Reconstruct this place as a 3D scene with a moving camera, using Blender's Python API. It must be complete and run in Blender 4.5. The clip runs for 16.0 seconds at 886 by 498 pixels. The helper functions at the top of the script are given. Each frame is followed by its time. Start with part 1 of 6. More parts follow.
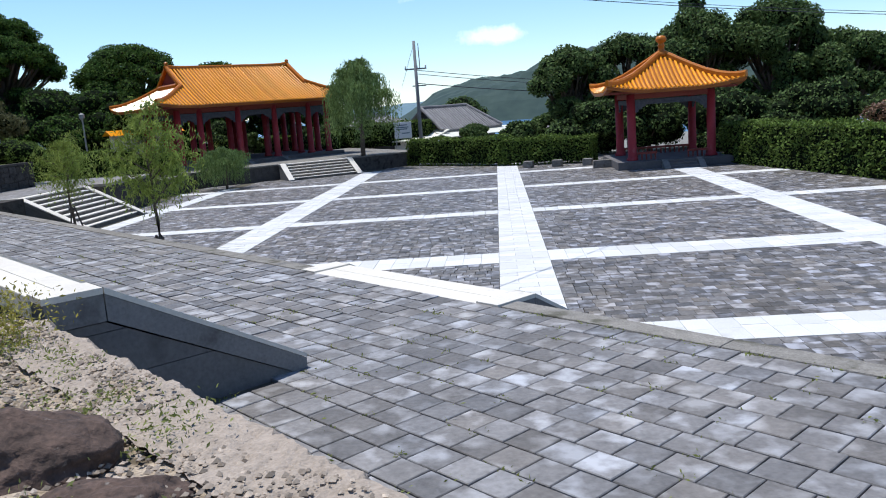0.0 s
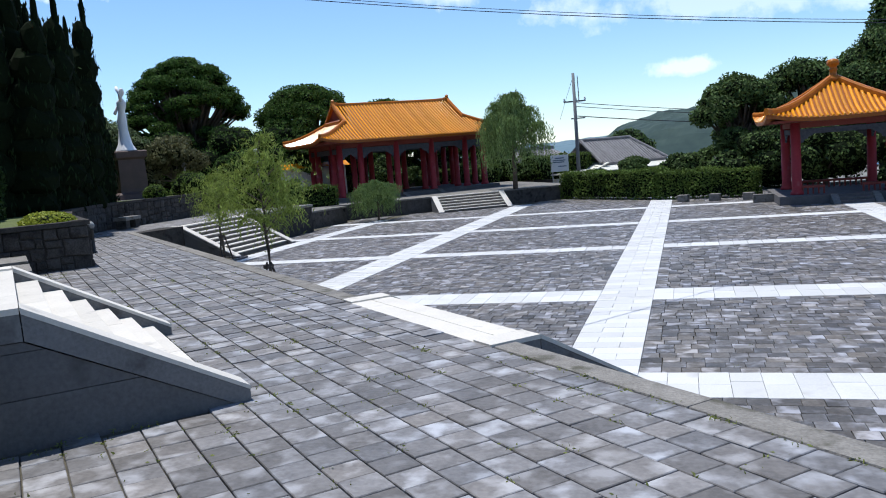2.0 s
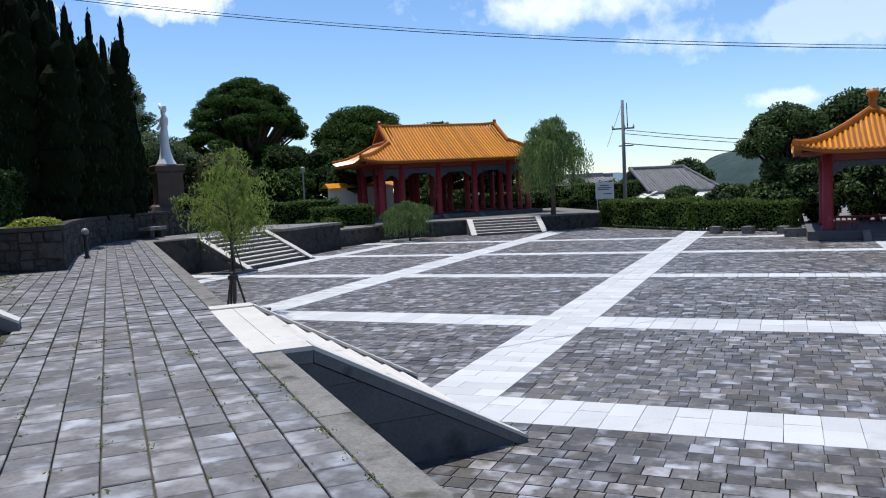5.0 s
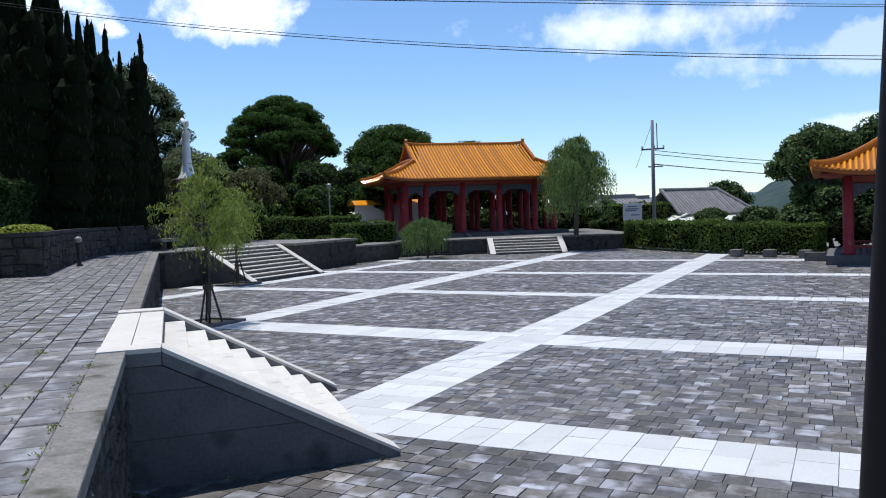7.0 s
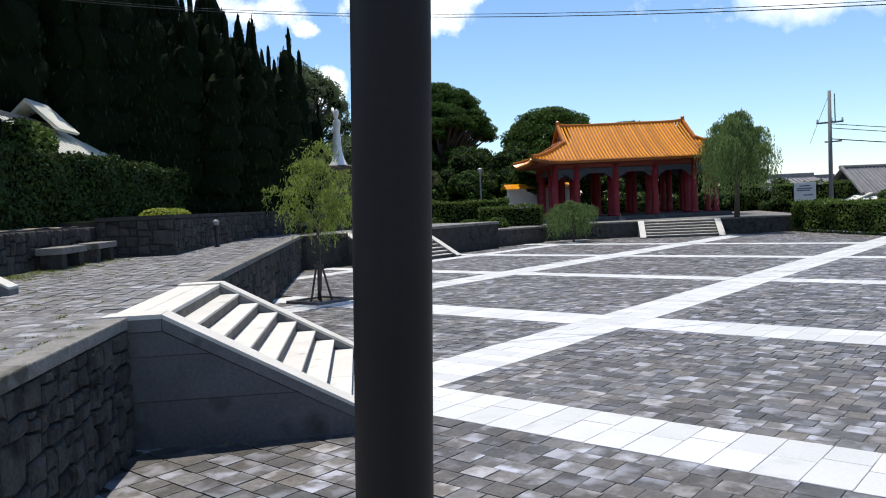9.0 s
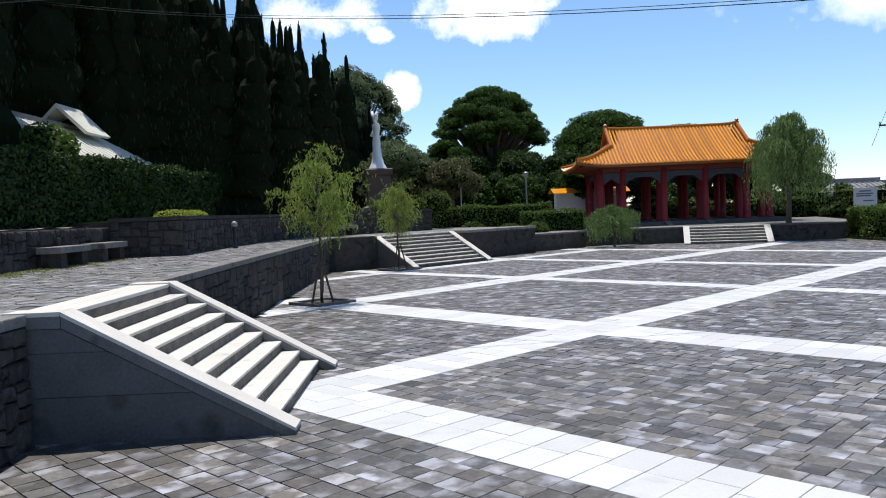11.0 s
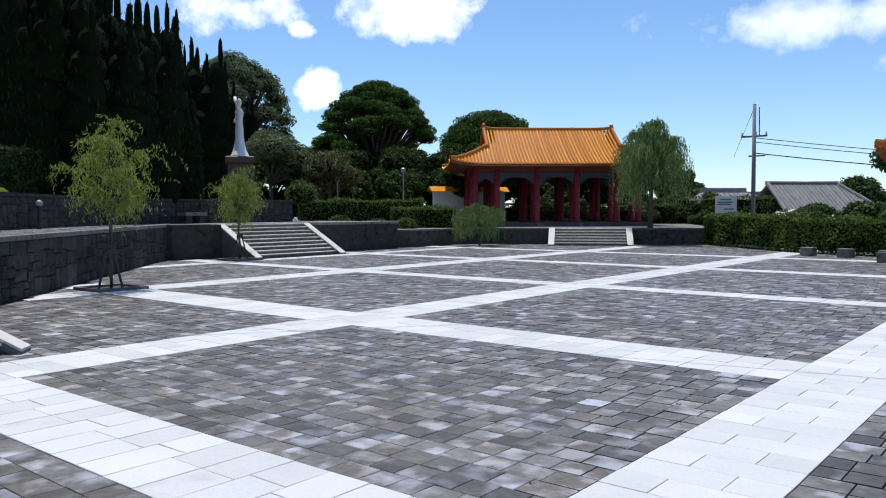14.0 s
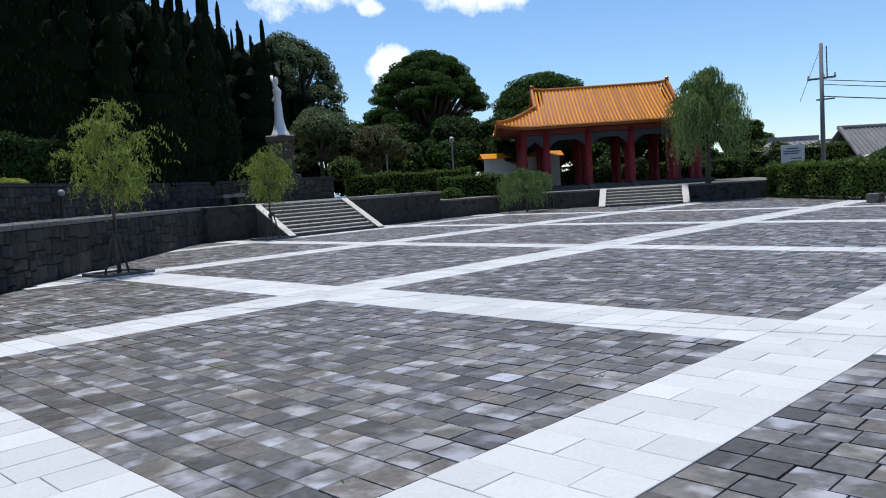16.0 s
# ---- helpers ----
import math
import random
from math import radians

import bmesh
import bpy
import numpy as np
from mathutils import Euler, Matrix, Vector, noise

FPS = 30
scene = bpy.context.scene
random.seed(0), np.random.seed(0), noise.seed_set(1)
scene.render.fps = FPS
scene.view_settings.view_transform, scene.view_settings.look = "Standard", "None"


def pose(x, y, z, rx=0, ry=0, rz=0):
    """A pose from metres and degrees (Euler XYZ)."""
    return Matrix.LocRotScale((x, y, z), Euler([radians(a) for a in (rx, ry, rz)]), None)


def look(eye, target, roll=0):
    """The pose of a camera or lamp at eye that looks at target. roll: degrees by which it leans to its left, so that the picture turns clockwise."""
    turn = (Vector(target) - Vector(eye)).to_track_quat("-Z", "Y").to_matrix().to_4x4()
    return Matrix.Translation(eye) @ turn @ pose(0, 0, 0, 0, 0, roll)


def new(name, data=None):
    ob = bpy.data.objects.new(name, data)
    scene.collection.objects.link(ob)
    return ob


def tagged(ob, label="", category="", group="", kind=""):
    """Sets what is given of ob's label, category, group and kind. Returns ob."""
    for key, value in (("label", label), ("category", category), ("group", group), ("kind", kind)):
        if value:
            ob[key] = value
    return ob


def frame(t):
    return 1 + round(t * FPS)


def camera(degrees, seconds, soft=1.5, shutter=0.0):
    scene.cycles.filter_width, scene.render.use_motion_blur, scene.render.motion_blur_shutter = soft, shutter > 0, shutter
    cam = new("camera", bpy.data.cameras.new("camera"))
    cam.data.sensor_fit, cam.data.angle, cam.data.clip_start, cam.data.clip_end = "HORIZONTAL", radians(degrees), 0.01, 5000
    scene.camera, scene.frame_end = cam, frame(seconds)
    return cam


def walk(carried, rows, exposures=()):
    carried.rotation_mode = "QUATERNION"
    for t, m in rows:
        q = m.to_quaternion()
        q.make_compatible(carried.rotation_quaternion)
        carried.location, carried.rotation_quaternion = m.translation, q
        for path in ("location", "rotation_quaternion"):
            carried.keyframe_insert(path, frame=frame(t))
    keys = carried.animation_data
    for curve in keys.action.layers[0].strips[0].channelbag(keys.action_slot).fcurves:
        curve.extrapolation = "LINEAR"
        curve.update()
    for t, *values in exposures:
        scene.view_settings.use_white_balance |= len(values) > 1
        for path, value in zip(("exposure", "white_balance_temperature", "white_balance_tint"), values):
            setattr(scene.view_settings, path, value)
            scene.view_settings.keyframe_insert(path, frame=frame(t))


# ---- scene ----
cam = camera(58.6, 16.0, soft=1.05)
PATH = [
    (0, (0.13, -16.764, 3.383), (-0.025, -14.801, 3.032), -4.3),
    (0.5, (0.467, -16.506, 3.321), (0.247, -14.543, 3.01), -4.1),
    (1, (0.981, -16.364, 3.246), (0.566, -14.425, 2.979), -3.4),
    (1.5, (1.338, -16.069, 3.172), (0.811, -14.152, 2.958), -4.2),
    (2, (1.851, -15.955, 3.15), (1.254, -14.06, 2.919), -4.7),
    (2.5, (2.305, -15.785, 3.077), (1.749, -13.871, 2.916), -3.4),
    (3, (2.835, -15.664, 3.04), (2.195, -13.779, 2.851), -4.4),
    (3.5, (3.238, -15.49, 2.961), (2.669, -13.585, 2.749), -3.5),
    (4, (3.8, -15.39, 2.941), (3.144, -13.516, 2.699), -3.5),
    (4.5, (4.177, -15.177, 2.878), (3.528, -13.296, 2.67), -3.6),
    (5, (4.666, -14.949, 2.833), (3.87, -13.121, 2.678), -2.9),
    (7.5, (6.612, -13.616, 2.498), (5.622, -11.881, 2.415), -1.5),
    (8, (6.935, -13.284, 2.44), (5.719, -11.699, 2.339), -2.2),
    (8.5, (7.28, -12.923, 2.43), (6.048, -11.351, 2.343), -2.3),
    (9, (7.675, -12.651, 2.325), (6.384, -11.128, 2.213), -2.7),
    (11.5, (9.101, -10.875, 2.149), (7.671, -9.479, 2.065), -2.2),
    (12, (9.343, -10.437, 2.053), (7.947, -9.006, 1.994), -1.7),
    (12.5, (9.61, -10.123, 2.047), (8.219, -8.689, 1.956), -1.7),
    (13, (9.871, -9.757, 1.977), (8.431, -8.37, 1.897), -1.9),
    (13.5, (10.021, -9.276, 1.899), (8.683, -7.795, 1.774), -0.2),
    (14, (10.286, -8.885, 1.845), (9.02, -7.34, 1.748), -0.2),
    (14.5, (10.485, -8.488, 1.812), (9.165, -6.997, 1.627), -0.6),
    (15, (10.669, -7.948, 1.741), (9.393, -6.419, 1.552), -1.7),
    (15.5, (10.793, -7.525, 1.688), (9.453, -6.053, 1.487), -2.4),
    (16, (10.927, -7.042, 1.624), (9.512, -5.638, 1.463), -3.6),
]
EXPOSURES = [(0.0, 0.38, 6080, 9), (3.5, 0.20, 6050, 9), (5.0, 0.15, 6100, 10), (7.5, 0.16, 6050, 9), (9.0, 0.34, 6450, 9), (12.5, 0.30, 6420, 9), (14.0, 0.16, 6150, 9), (16.0, 0.07, 6120, 9)]
walk(cam, [(t, look(eye, target, roll)) for t, eye, target, roll in PATH], EXPOSURES)

# ---- world, sun ----
SUN_AZ, SUN_EL = 62.0, 75.0      # azimuth in degrees anticlockwise from +y
world = bpy.data.worlds.new("sky_world")
scene.world = world
world.use_nodes = True
wn, wl = world.node_tree.nodes, world.node_tree.links
wn.clear()
w_out = wn.new("ShaderNodeOutputWorld")
w_bg = wn.new("ShaderNodeBackground")
w_sky = wn.new("ShaderNodeTexSky")
w_sky.sky_type = "NISHITA"
w_sky.sun_disc = False
w_sky.sun_elevation = radians(SUN_EL)
w_sky.sun_rotation = radians(-SUN_AZ)
w_sky.air_density, w_sky.dust_density, w_sky.ozone_density = 0.97, 0.0, 6.3
w_bg.inputs["Strength"].default_value = 0.130
# fair-weather clouds, mixed into the sky colour by direction: centre, width, height, edge softness, density
w_tc = wn.new("ShaderNodeTexCoord")
w_noise = wn.new("ShaderNodeTexNoise")
w_noise.inputs["Scale"].default_value, w_noise.inputs["Detail"].default_value, w_noise.inputs["Roughness"].default_value = 13.0, 8.0, 0.62
wl.new(w_tc.outputs["Generated"], w_noise.inputs["Vector"])
w_thin = wn.new("ShaderNodeTexNoise")
w_thin.inputs["Scale"].default_value, w_thin.inputs["Detail"].default_value = 2.2, 8.0
w_map = wn.new("ShaderNodeMapping")
w_map.inputs["Scale"].default_value = (1.0, 1.0, 5.0)
wl.new(w_tc.outputs["Generated"], w_map.inputs["Vector"])
wl.new(w_map.outputs["Vector"], w_thin.inputs["Vector"])


def sky_math(op, a, c, d=None):
    n = wn.new("ShaderNodeMath")
    n.operation = op
    for k, value in enumerate((a, c, d)):
        if value is None:
            continue
        if isinstance(value, (int, float)):
            n.inputs[k].default_value = value
        else:
            wl.new(value, n.inputs[k])
    return n.outputs[0]


total = None
CLOUDS = [((-0.645, 0.727, 0.240), 0.115, 0.034, 0.55, 1.0), ((-0.735, 0.660, 0.148), 0.030, 0.022, 0.5, 0.95),
          ((-0.785, 0.574, 0.236), 0.085, 0.036, 0.6, 0.95), ((-0.735, 0.63, 0.218), 0.022, 0.012, 0.5, 0.8),
          ((-0.20, 0.950, 0.212), 0.210, 0.030, 1.2, 0.75), ((0.0, 0.997, 0.082), 0.055, 0.012, 1.0, 0.5),
          ((0.10, 0.97, 0.16), 0.25, 0.03, 1.3, 0.35), ((0.55, 0.80, 0.22), 0.3, 0.05, 0.9, 0.7), ((0.6, -0.7, 0.35), 0.4, 0.12, 0.8, 0.9),
          ((-0.8, -0.5, 0.4), 0.35, 0.1, 0.8, 0.9)]
for c, sx, sz, soft, dens in CLOUDS:
    sub = wn.new("ShaderNodeVectorMath")
    sub.operation = "SUBTRACT"
    wl.new(w_tc.outputs["Generated"], sub.inputs[0])
    sub.inputs[1].default_value = c
    mul = wn.new("ShaderNodeVectorMath")
    mul.operation = "MULTIPLY"
    wl.new(sub.outputs[0], mul.inputs[0])
    mul.inputs[1].default_value = (1 / sx, 1 / sx, 1 / sz)
    ln = wn.new("ShaderNodeVectorMath")
    ln.operation = "LENGTH"
    wl.new(mul.outputs[0], ln.inputs[0])
    rag = sky_math("MULTIPLY_ADD", w_noise.outputs["Fac"], 3.4, -1.75)
    d = sky_math("SUBTRACT", 1.0, ln.outputs["Value"])
    d = sky_math("ADD", d, rag)
    d = sky_math("DIVIDE", d, soft)
    d = sky_math("MINIMUM", sky_math("MAXIMUM", d, 0.0), dens)
    total = d if total is None else sky_math("MAXIMUM", total, d)
w_mix = wn.new("ShaderNodeMix")
w_mix.data_type = "RGBA"
w_mix.inputs[7].default_value = (8.6, 8.8, 9.0, 1)
wl.new(total, w_mix.inputs[0])
wl.new(w_sky.outputs["Color"], w_mix.inputs[6])
wl.new(w_mix.outputs[2], w_bg.inputs["Color"])
wl.new(w_bg.outputs["Background"], w_out.inputs["Surface"])

sun_data = bpy.data.lights.new("sun", "SUN")
sun_data.energy, sun_data.angle, sun_data.color = 4.2, radians(0.55), (1.0, 0.95, 0.88)
sun = new("sun", sun_data)
_az, _el = radians(SUN_AZ), radians(SUN_EL)
sun_dir = Vector((-math.sin(_az) * math.cos(_el), math.cos(_az) * math.cos(_el), math.sin(_el)))
sun.matrix_world = Matrix.Translation(sun_dir * 60) @ sun_dir.to_track_quat("Z", "Y").to_matrix().to_4x4()


# ---- materials ----
def mat(name, col, col2=None, rough=0.8, scale=8.0, fine=60.0, bump=0.15, spec=0.35, metal=0.0, piece=0.0,
        island=0.0, contrast=0.5, stain=None, translucent=0.0, coat=0.0, tint=None):
    """Principled material: two colours mixed by noise at two scales, bump, and a value shift per piece or per island."""
    m = bpy.data.materials.new(name)
    m.use_nodes = True
    n, l = m.node_tree.nodes, m.node_tree.links
    b = n["Principled BSDF"]
    tc = n.new("ShaderNodeTexCoord")
    geo = n.new("ShaderNodeNewGeometry")
    big, small = n.new("ShaderNodeTexNoise"), n.new("ShaderNodeTexNoise")
    big.inputs["Scale"].default_value, big.inputs["Detail"].default_value = scale, 5
    small.inputs["Scale"].default_value, small.inputs["Detail"].default_value = fine, 4
    where = geo.outputs["Position"]
    rnd = None
    if piece:
        rnd = n.new("ShaderNodeObjectInfo").outputs["Random"]
    elif island:
        rnd = geo.outputs["Random Per Island"]
    if rnd is not None:
        shift = n.new("ShaderNodeVectorMath")
        shift.operation = "MULTIPLY_ADD"
        l.new(rnd, shift.inputs[0])
        shift.inputs[1].default_value = (41.0, 23.0, 57.0)
        l.new(where, shift.inputs[2])
        where = shift.outputs[0]
    for t in (big, small):
        l.new(where, t.inputs["Vector"])
    ramp = n.new("ShaderNodeValToRGB")
    ramp.color_ramp.elements[0].position, ramp.color_ramp.elements[1].position = 0.5 - contrast / 2, 0.5 + contrast / 2
    c2 = col2 or tuple(min(1, c * 1.35) for c in col)
    ramp.color_ramp.elements[0].color, ramp.color_ramp.elements[1].color = (*col, 1), (*c2, 1)
    add = n.new("ShaderNodeMath")
    add.operation = "MULTIPLY_ADD"
    add.inputs[1].default_value, add.inputs[2].default_value = 0.5, 0.0
    s2 = n.new("ShaderNodeMath")
    s2.operation = "MULTIPLY_ADD"
    s2.inputs[1].default_value = 0.5
    l.new(small.outputs["Fac"], add.inputs[0])
    l.new(big.outputs["Fac"], s2.inputs[0])
    l.new(add.outputs[0], s2.inputs[2])
    l.new(s2.outputs[0], ramp.inputs["Fac"])
    out = ramp.outputs["Color"]
    if stain:
        sn = n.new("ShaderNodeTexNoise")
        sn.inputs["Scale"].default_value, sn.inputs["Detail"].default_value = stain[1], 6
        l.new(where, sn.inputs["Vector"])
        sr = n.new("ShaderNodeValToRGB")
        sr.color_ramp.elements[0].position, sr.color_ramp.elements[1].position = stain[2], stain[2] + (stain[3] if len(stain) > 3 else 0.16)
        l.new(sn.outputs["Fac"], sr.inputs["Fac"])
        mx = n.new("ShaderNodeMix")
        mx.data_type = "RGBA"
        mx.inputs[7].default_value = (*stain[0], 1)
        l.new(sr.outputs["Color"], mx.inputs[0])
        l.new(out, mx.inputs[6])
        out = mx.outputs[2]
    if piece or island:
        hsv = n.new("ShaderNodeHueSaturation")
        mr = n.new("ShaderNodeMapRange")
        amount = piece or island
        mr.inputs[3].default_value, mr.inputs[4].default_value = 1 - amount, 1 + amount
        l.new(rnd, mr.inputs[0])
        if tint:
            wrap = n.new("ShaderNodeMath")
            wrap.operation = "PINGPONG"
            wrap.inputs[1].default_value = 0.09
            l.new(rnd, wrap.inputs[0])
            mr2 = n.new("ShaderNodeMapRange")
            mr2.inputs[2].default_value = 0.09
            mr2.inputs[3].default_value, mr2.inputs[4].default_value = 0.0, 1.0
            l.new(wrap.outputs[0], mr2.inputs[0])
            tm = n.new("ShaderNodeMix")
            tm.data_type, tm.blend_type = "RGBA", "MULTIPLY"
            tm.inputs[0].default_value = 1.0
            tr_ = n.new("ShaderNodeValToRGB")
            tr_.color_ramp.elements[0].color, tr_.color_ramp.elements[1].color = (*tint[0], 1), (*tint[1], 1)
            l.new(mr2.outputs[0], tr_.inputs["Fac"])
            l.new(out, tm.inputs[6])
            l.new(tr_.outputs["Color"], tm.inputs[7])
            out = tm.outputs[2]
        l.new(mr.outputs[0], hsv.inputs["Value"])
        l.new(out, hsv.inputs["Color"])
        out = hsv.outputs["Color"]
    l.new(out, b.inputs["Base Color"])
    b.inputs["Roughness"].default_value, b.inputs["Metallic"].default_value = rough, metal
    b.inputs["Specular IOR Level"].default_value = spec
    b.inputs["Coat Weight"].default_value = coat
    b.inputs["Coat Roughness"].default_value = 0.12
    if bump:
        bp = n.new("ShaderNodeBump")
        bp.inputs["Strength"].default_value, bp.inputs["Distance"].default_value = bump, 0.02
        l.new(s2.outputs[0], bp.inputs["Height"])
        l.new(bp.outputs["Normal"], b.inputs["Normal"])
    if translucent:
        tr = n.new("ShaderNodeBsdfTranslucent")
        l.new(out, tr.inputs["Color"])
        ms = n.new("ShaderNodeMixShader")
        ms.inputs[0].default_value = translucent
        l.new(b.outputs["BSDF"], ms.inputs[1])
        l.new(tr.outputs["BSDF"], ms.inputs[2])
        l.new(ms.outputs[0], n["Material Output"].inputs["Surface"])
    return m


M = {}
M["granite"] = mat("pale_granite", (0.47, 0.465, 0.455), (0.60, 0.595, 0.58), 0.75, 1.2, 40, 0.1, piece=0.09, stain=((0.40, 0.39, 0.37), 1.5, 0.62))
M["granite_rest"] = mat("pale_granite_joined", (0.47, 0.465, 0.455), (0.60, 0.595, 0.58), 0.75, 1.2, 40, 0.1, island=0.09, stain=((0.40, 0.39, 0.37), 1.5, 0.62))
PAV_A, PAV_B, PAV_S = (0.046, 0.041, 0.035), (0.165, 0.154, 0.140), ((0.265, 0.262, 0.272), 3.2, 0.50, 0.14)
PAV_T = ((1.0, 0.94, 0.86), (1.10, 1.12, 1.19))
M["paver"] = mat("dark_stone_paver", PAV_A, PAV_B, 0.55, 3.5, 22, 0.35, piece=0.46, stain=PAV_S, tint=PAV_T)
M["paver_rest"] = mat("dark_stone_paver_joined", PAV_A, PAV_B, 0.55, 3.5, 22, 0.35, island=0.46, stain=PAV_S, tint=PAV_T)
TP_A, TP_B, TP_S = (0.075, 0.070, 0.066), (0.215, 0.207, 0.200), ((0.30, 0.30, 0.305), 4.2, 0.50, 0.16)
TP_T = ((1.0, 0.95, 0.90), (1.06, 1.07, 1.11))
M["tpaver"] = mat("grey_terrace_paver", TP_A, TP_B, 0.6, 4.0, 24, 0.35, piece=0.30, stain=TP_S, tint=TP_T)
M["tpaver_rest"] = mat("grey_terrace_paver_joined", TP_A, TP_B, 0.6, 4.0, 24, 0.35, island=0.30, stain=TP_S, tint=TP_T)
M["joint"] = mat("soil_joint", (0.055, 0.05, 0.038), (0.115, 0.10, 0.07), 0.95, 3, 40, 0.2, stain=((0.07, 0.09, 0.03), 2.0, 0.6))
M["kerb"] = mat("weathered_kerb_stone", (0.10, 0.092, 0.080), (0.29, 0.272, 0.245), 0.95, 7, 45, 1.0, piece=0.10, stain=((0.085, 0.08, 0.06), 3.0, 0.56, 0.12))
M["wallstone"] = mat("dark_wall_stone", (0.027, 0.024, 0.022), (0.098, 0.089, 0.081), 0.95, 4, 30, 1.0, piece=0.28, spec=0.15, stain=((0.015, 0.014, 0.013), 2.5, 0.56))
M["wallcore"] = mat("wall_mortar", (0.024, 0.021, 0.019), (0.055, 0.05, 0.045), 0.95, 6, 50, 0.3)
M["stairstone"] = mat("stair_granite", (0.50, 0.465, 0.41), (0.66, 0.62, 0.55), 0.75, 2.5, 45, 0.15, piece=0.06,
                      stain=((0.30, 0.28, 0.25), 3.0, 0.64))
# Riser stone: stained, and the risers' shade is darkened into the colour too.
M["riser"] = mat("weathered_shaded_riser", (0.05, 0.044, 0.038), (0.20, 0.18, 0.155), 0.85, 5, 30, 0.3, piece=0.15, stain=((0.07, 0.06, 0.05), 4.0, 0.52))
# Stair sides and bands: weathered granite, darker with their shade put into colour.
M["sideconcrete"] = mat("shaded_stair_side_granite", (0.075, 0.074, 0.075), (0.155, 0.153, 0.154), 0.85, 1.6, 30, 0.3, piece=0.10, stain=((0.045, 0.042, 0.040), 1.6, 0.58))
M["bandstone"] = mat("shaded_stair_band_granite", (0.105, 0.103, 0.102), (0.205, 0.20, 0.196), 0.85, 2.5, 40, 0.3, piece=0.08, stain=((0.055, 0.05, 0.047), 3.0, 0.60))
M["concrete"] = mat("rough_concrete", (0.19, 0.155, 0.12), (0.42, 0.35, 0.29), 0.95, 9, 60, 1.0)
M["soil"] = mat("gravelly_soil", (0.17, 0.13, 0.09), (0.46, 0.38, 0.29), 0.95, 9, 70, 1.0, contrast=0.3, stain=((0.10, 0.078, 0.05), 5.0, 0.54, 0.1))
M["lawn"] = mat("ground_grass", (0.05, 0.075, 0.02), (0.13, 0.15, 0.05), 0.95, 2, 30, 0.8)
M["rock"] = mat("brown_rock", (0.032, 0.022, 0.018), (0.115, 0.075, 0.058), 0.9, 9, 45, 1.0, contrast=0.35, stain=((0.26, 0.23, 0.20), 11.0, 0.64, 0.06))
M["leaf_willow"] = mat("willow_leaf", (0.14, 0.20, 0.035), (0.30, 0.36, 0.09), 0.55, 2.0, 12, 0.0, island=0.35, translucent=0.4, spec=0.12)
M["leaf_bigwillow"] = mat("old_willow_leaf", (0.095, 0.155, 0.045), (0.23, 0.31, 0.11), 0.55, 1.0, 6, 0.0, island=0.4, translucent=0.3, spec=0.12)
M["leaf_dark"] = mat("dark_tree_leaf", (0.022, 0.052, 0.010), (0.090, 0.155, 0.030), 0.75, 0.6, 4, 0.0, island=0.5, translucent=0.18, spec=0.1)
M["leaf_mid"] = mat("broad_leaf", (0.030, 0.060, 0.018), (0.115, 0.165, 0.050), 0.7, 0.6, 4, 0.0, island=0.5, translucent=0.2, spec=0.12)
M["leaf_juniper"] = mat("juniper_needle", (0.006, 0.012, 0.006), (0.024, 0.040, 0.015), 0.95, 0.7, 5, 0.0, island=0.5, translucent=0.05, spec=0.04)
M["leaf_hedge"] = mat("hedge_leaf", (0.04, 0.075, 0.014), (0.14, 0.20, 0.04), 0.7, 1.4, 8, 0.0, island=0.5, translucent=0.25, spec=0.12)
# Darker copy of the hedge leaf: the tall hedges' shade is in the colour.
M["leaf_tall"] = mat("shaded_hedge_leaf", (0.014, 0.030, 0.008), (0.060, 0.098, 0.024), 0.65, 1.4, 8, 0.0, island=0.5, translucent=0.15, spec=0.15)
M["leaf_yellow"] = mat("yellow_green_leaf", (0.20, 0.25, 0.02), (0.42, 0.45, 0.06), 0.6, 3, 20, 0.0, island=0.25, translucent=0.3)
M["leaf_pale"] = mat("pale_grey_green_leaf", (0.070, 0.100, 0.045), (0.19, 0.23, 0.11), 0.7, 0.6, 4, 0.0, island=0.45, translucent=0.25, spec=0.12)
M["leaf_brown"] = mat("brownish_leaf", (0.065, 0.070, 0.030), (0.16, 0.155, 0.070), 0.7, 0.8, 5, 0.0, island=0.45, translucent=0.2, spec=0.12)
M["leaf_red"] = mat("reddish_leaf", (0.10, 0.05, 0.03), (0.18, 0.10, 0.05), 0.6, 2, 10, 0.0, island=0.35, translucent=0.2)
M["leaf_shrub"] = mat("yellowing_shrub_leaf", (0.17, 0.15, 0.03), (0.40, 0.36, 0.07), 0.65, 4, 20, 0.0, island=0.35, translucent=0.3)
M["weed"] = mat("weed_leaf", (0.11, 0.14, 0.03), (0.26, 0.28, 0.08), 0.7, 4, 20, 0.0, island=0.3, translucent=0.3)
# Near-black cores: the shade inside crowns and hedges is put into the colour.
M["core"] = mat("painted_foliage_shade", (0.005, 0.009, 0.004), (0.010, 0.015, 0.006), 1.0, 1, 8, 0.5, spec=0.05)
M["bark"] = mat("bark", (0.06, 0.045, 0.035), (0.15, 0.12, 0.09), 0.95, 8, 60, 0.8)
M["stake"] = mat("weathered_stake", (0.05, 0.04, 0.035), (0.10, 0.08, 0.065), 0.9, 8, 60, 0.5)
M["tile_orange"] = mat("glazed_orange_tile", (0.58, 0.20, 0.005), (0.76, 0.32, 0.014), 0.24, 2.0, 14, 0.15, spec=0.5, piece=0.2)
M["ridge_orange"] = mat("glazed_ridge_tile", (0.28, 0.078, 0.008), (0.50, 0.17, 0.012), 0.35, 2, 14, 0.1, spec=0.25)
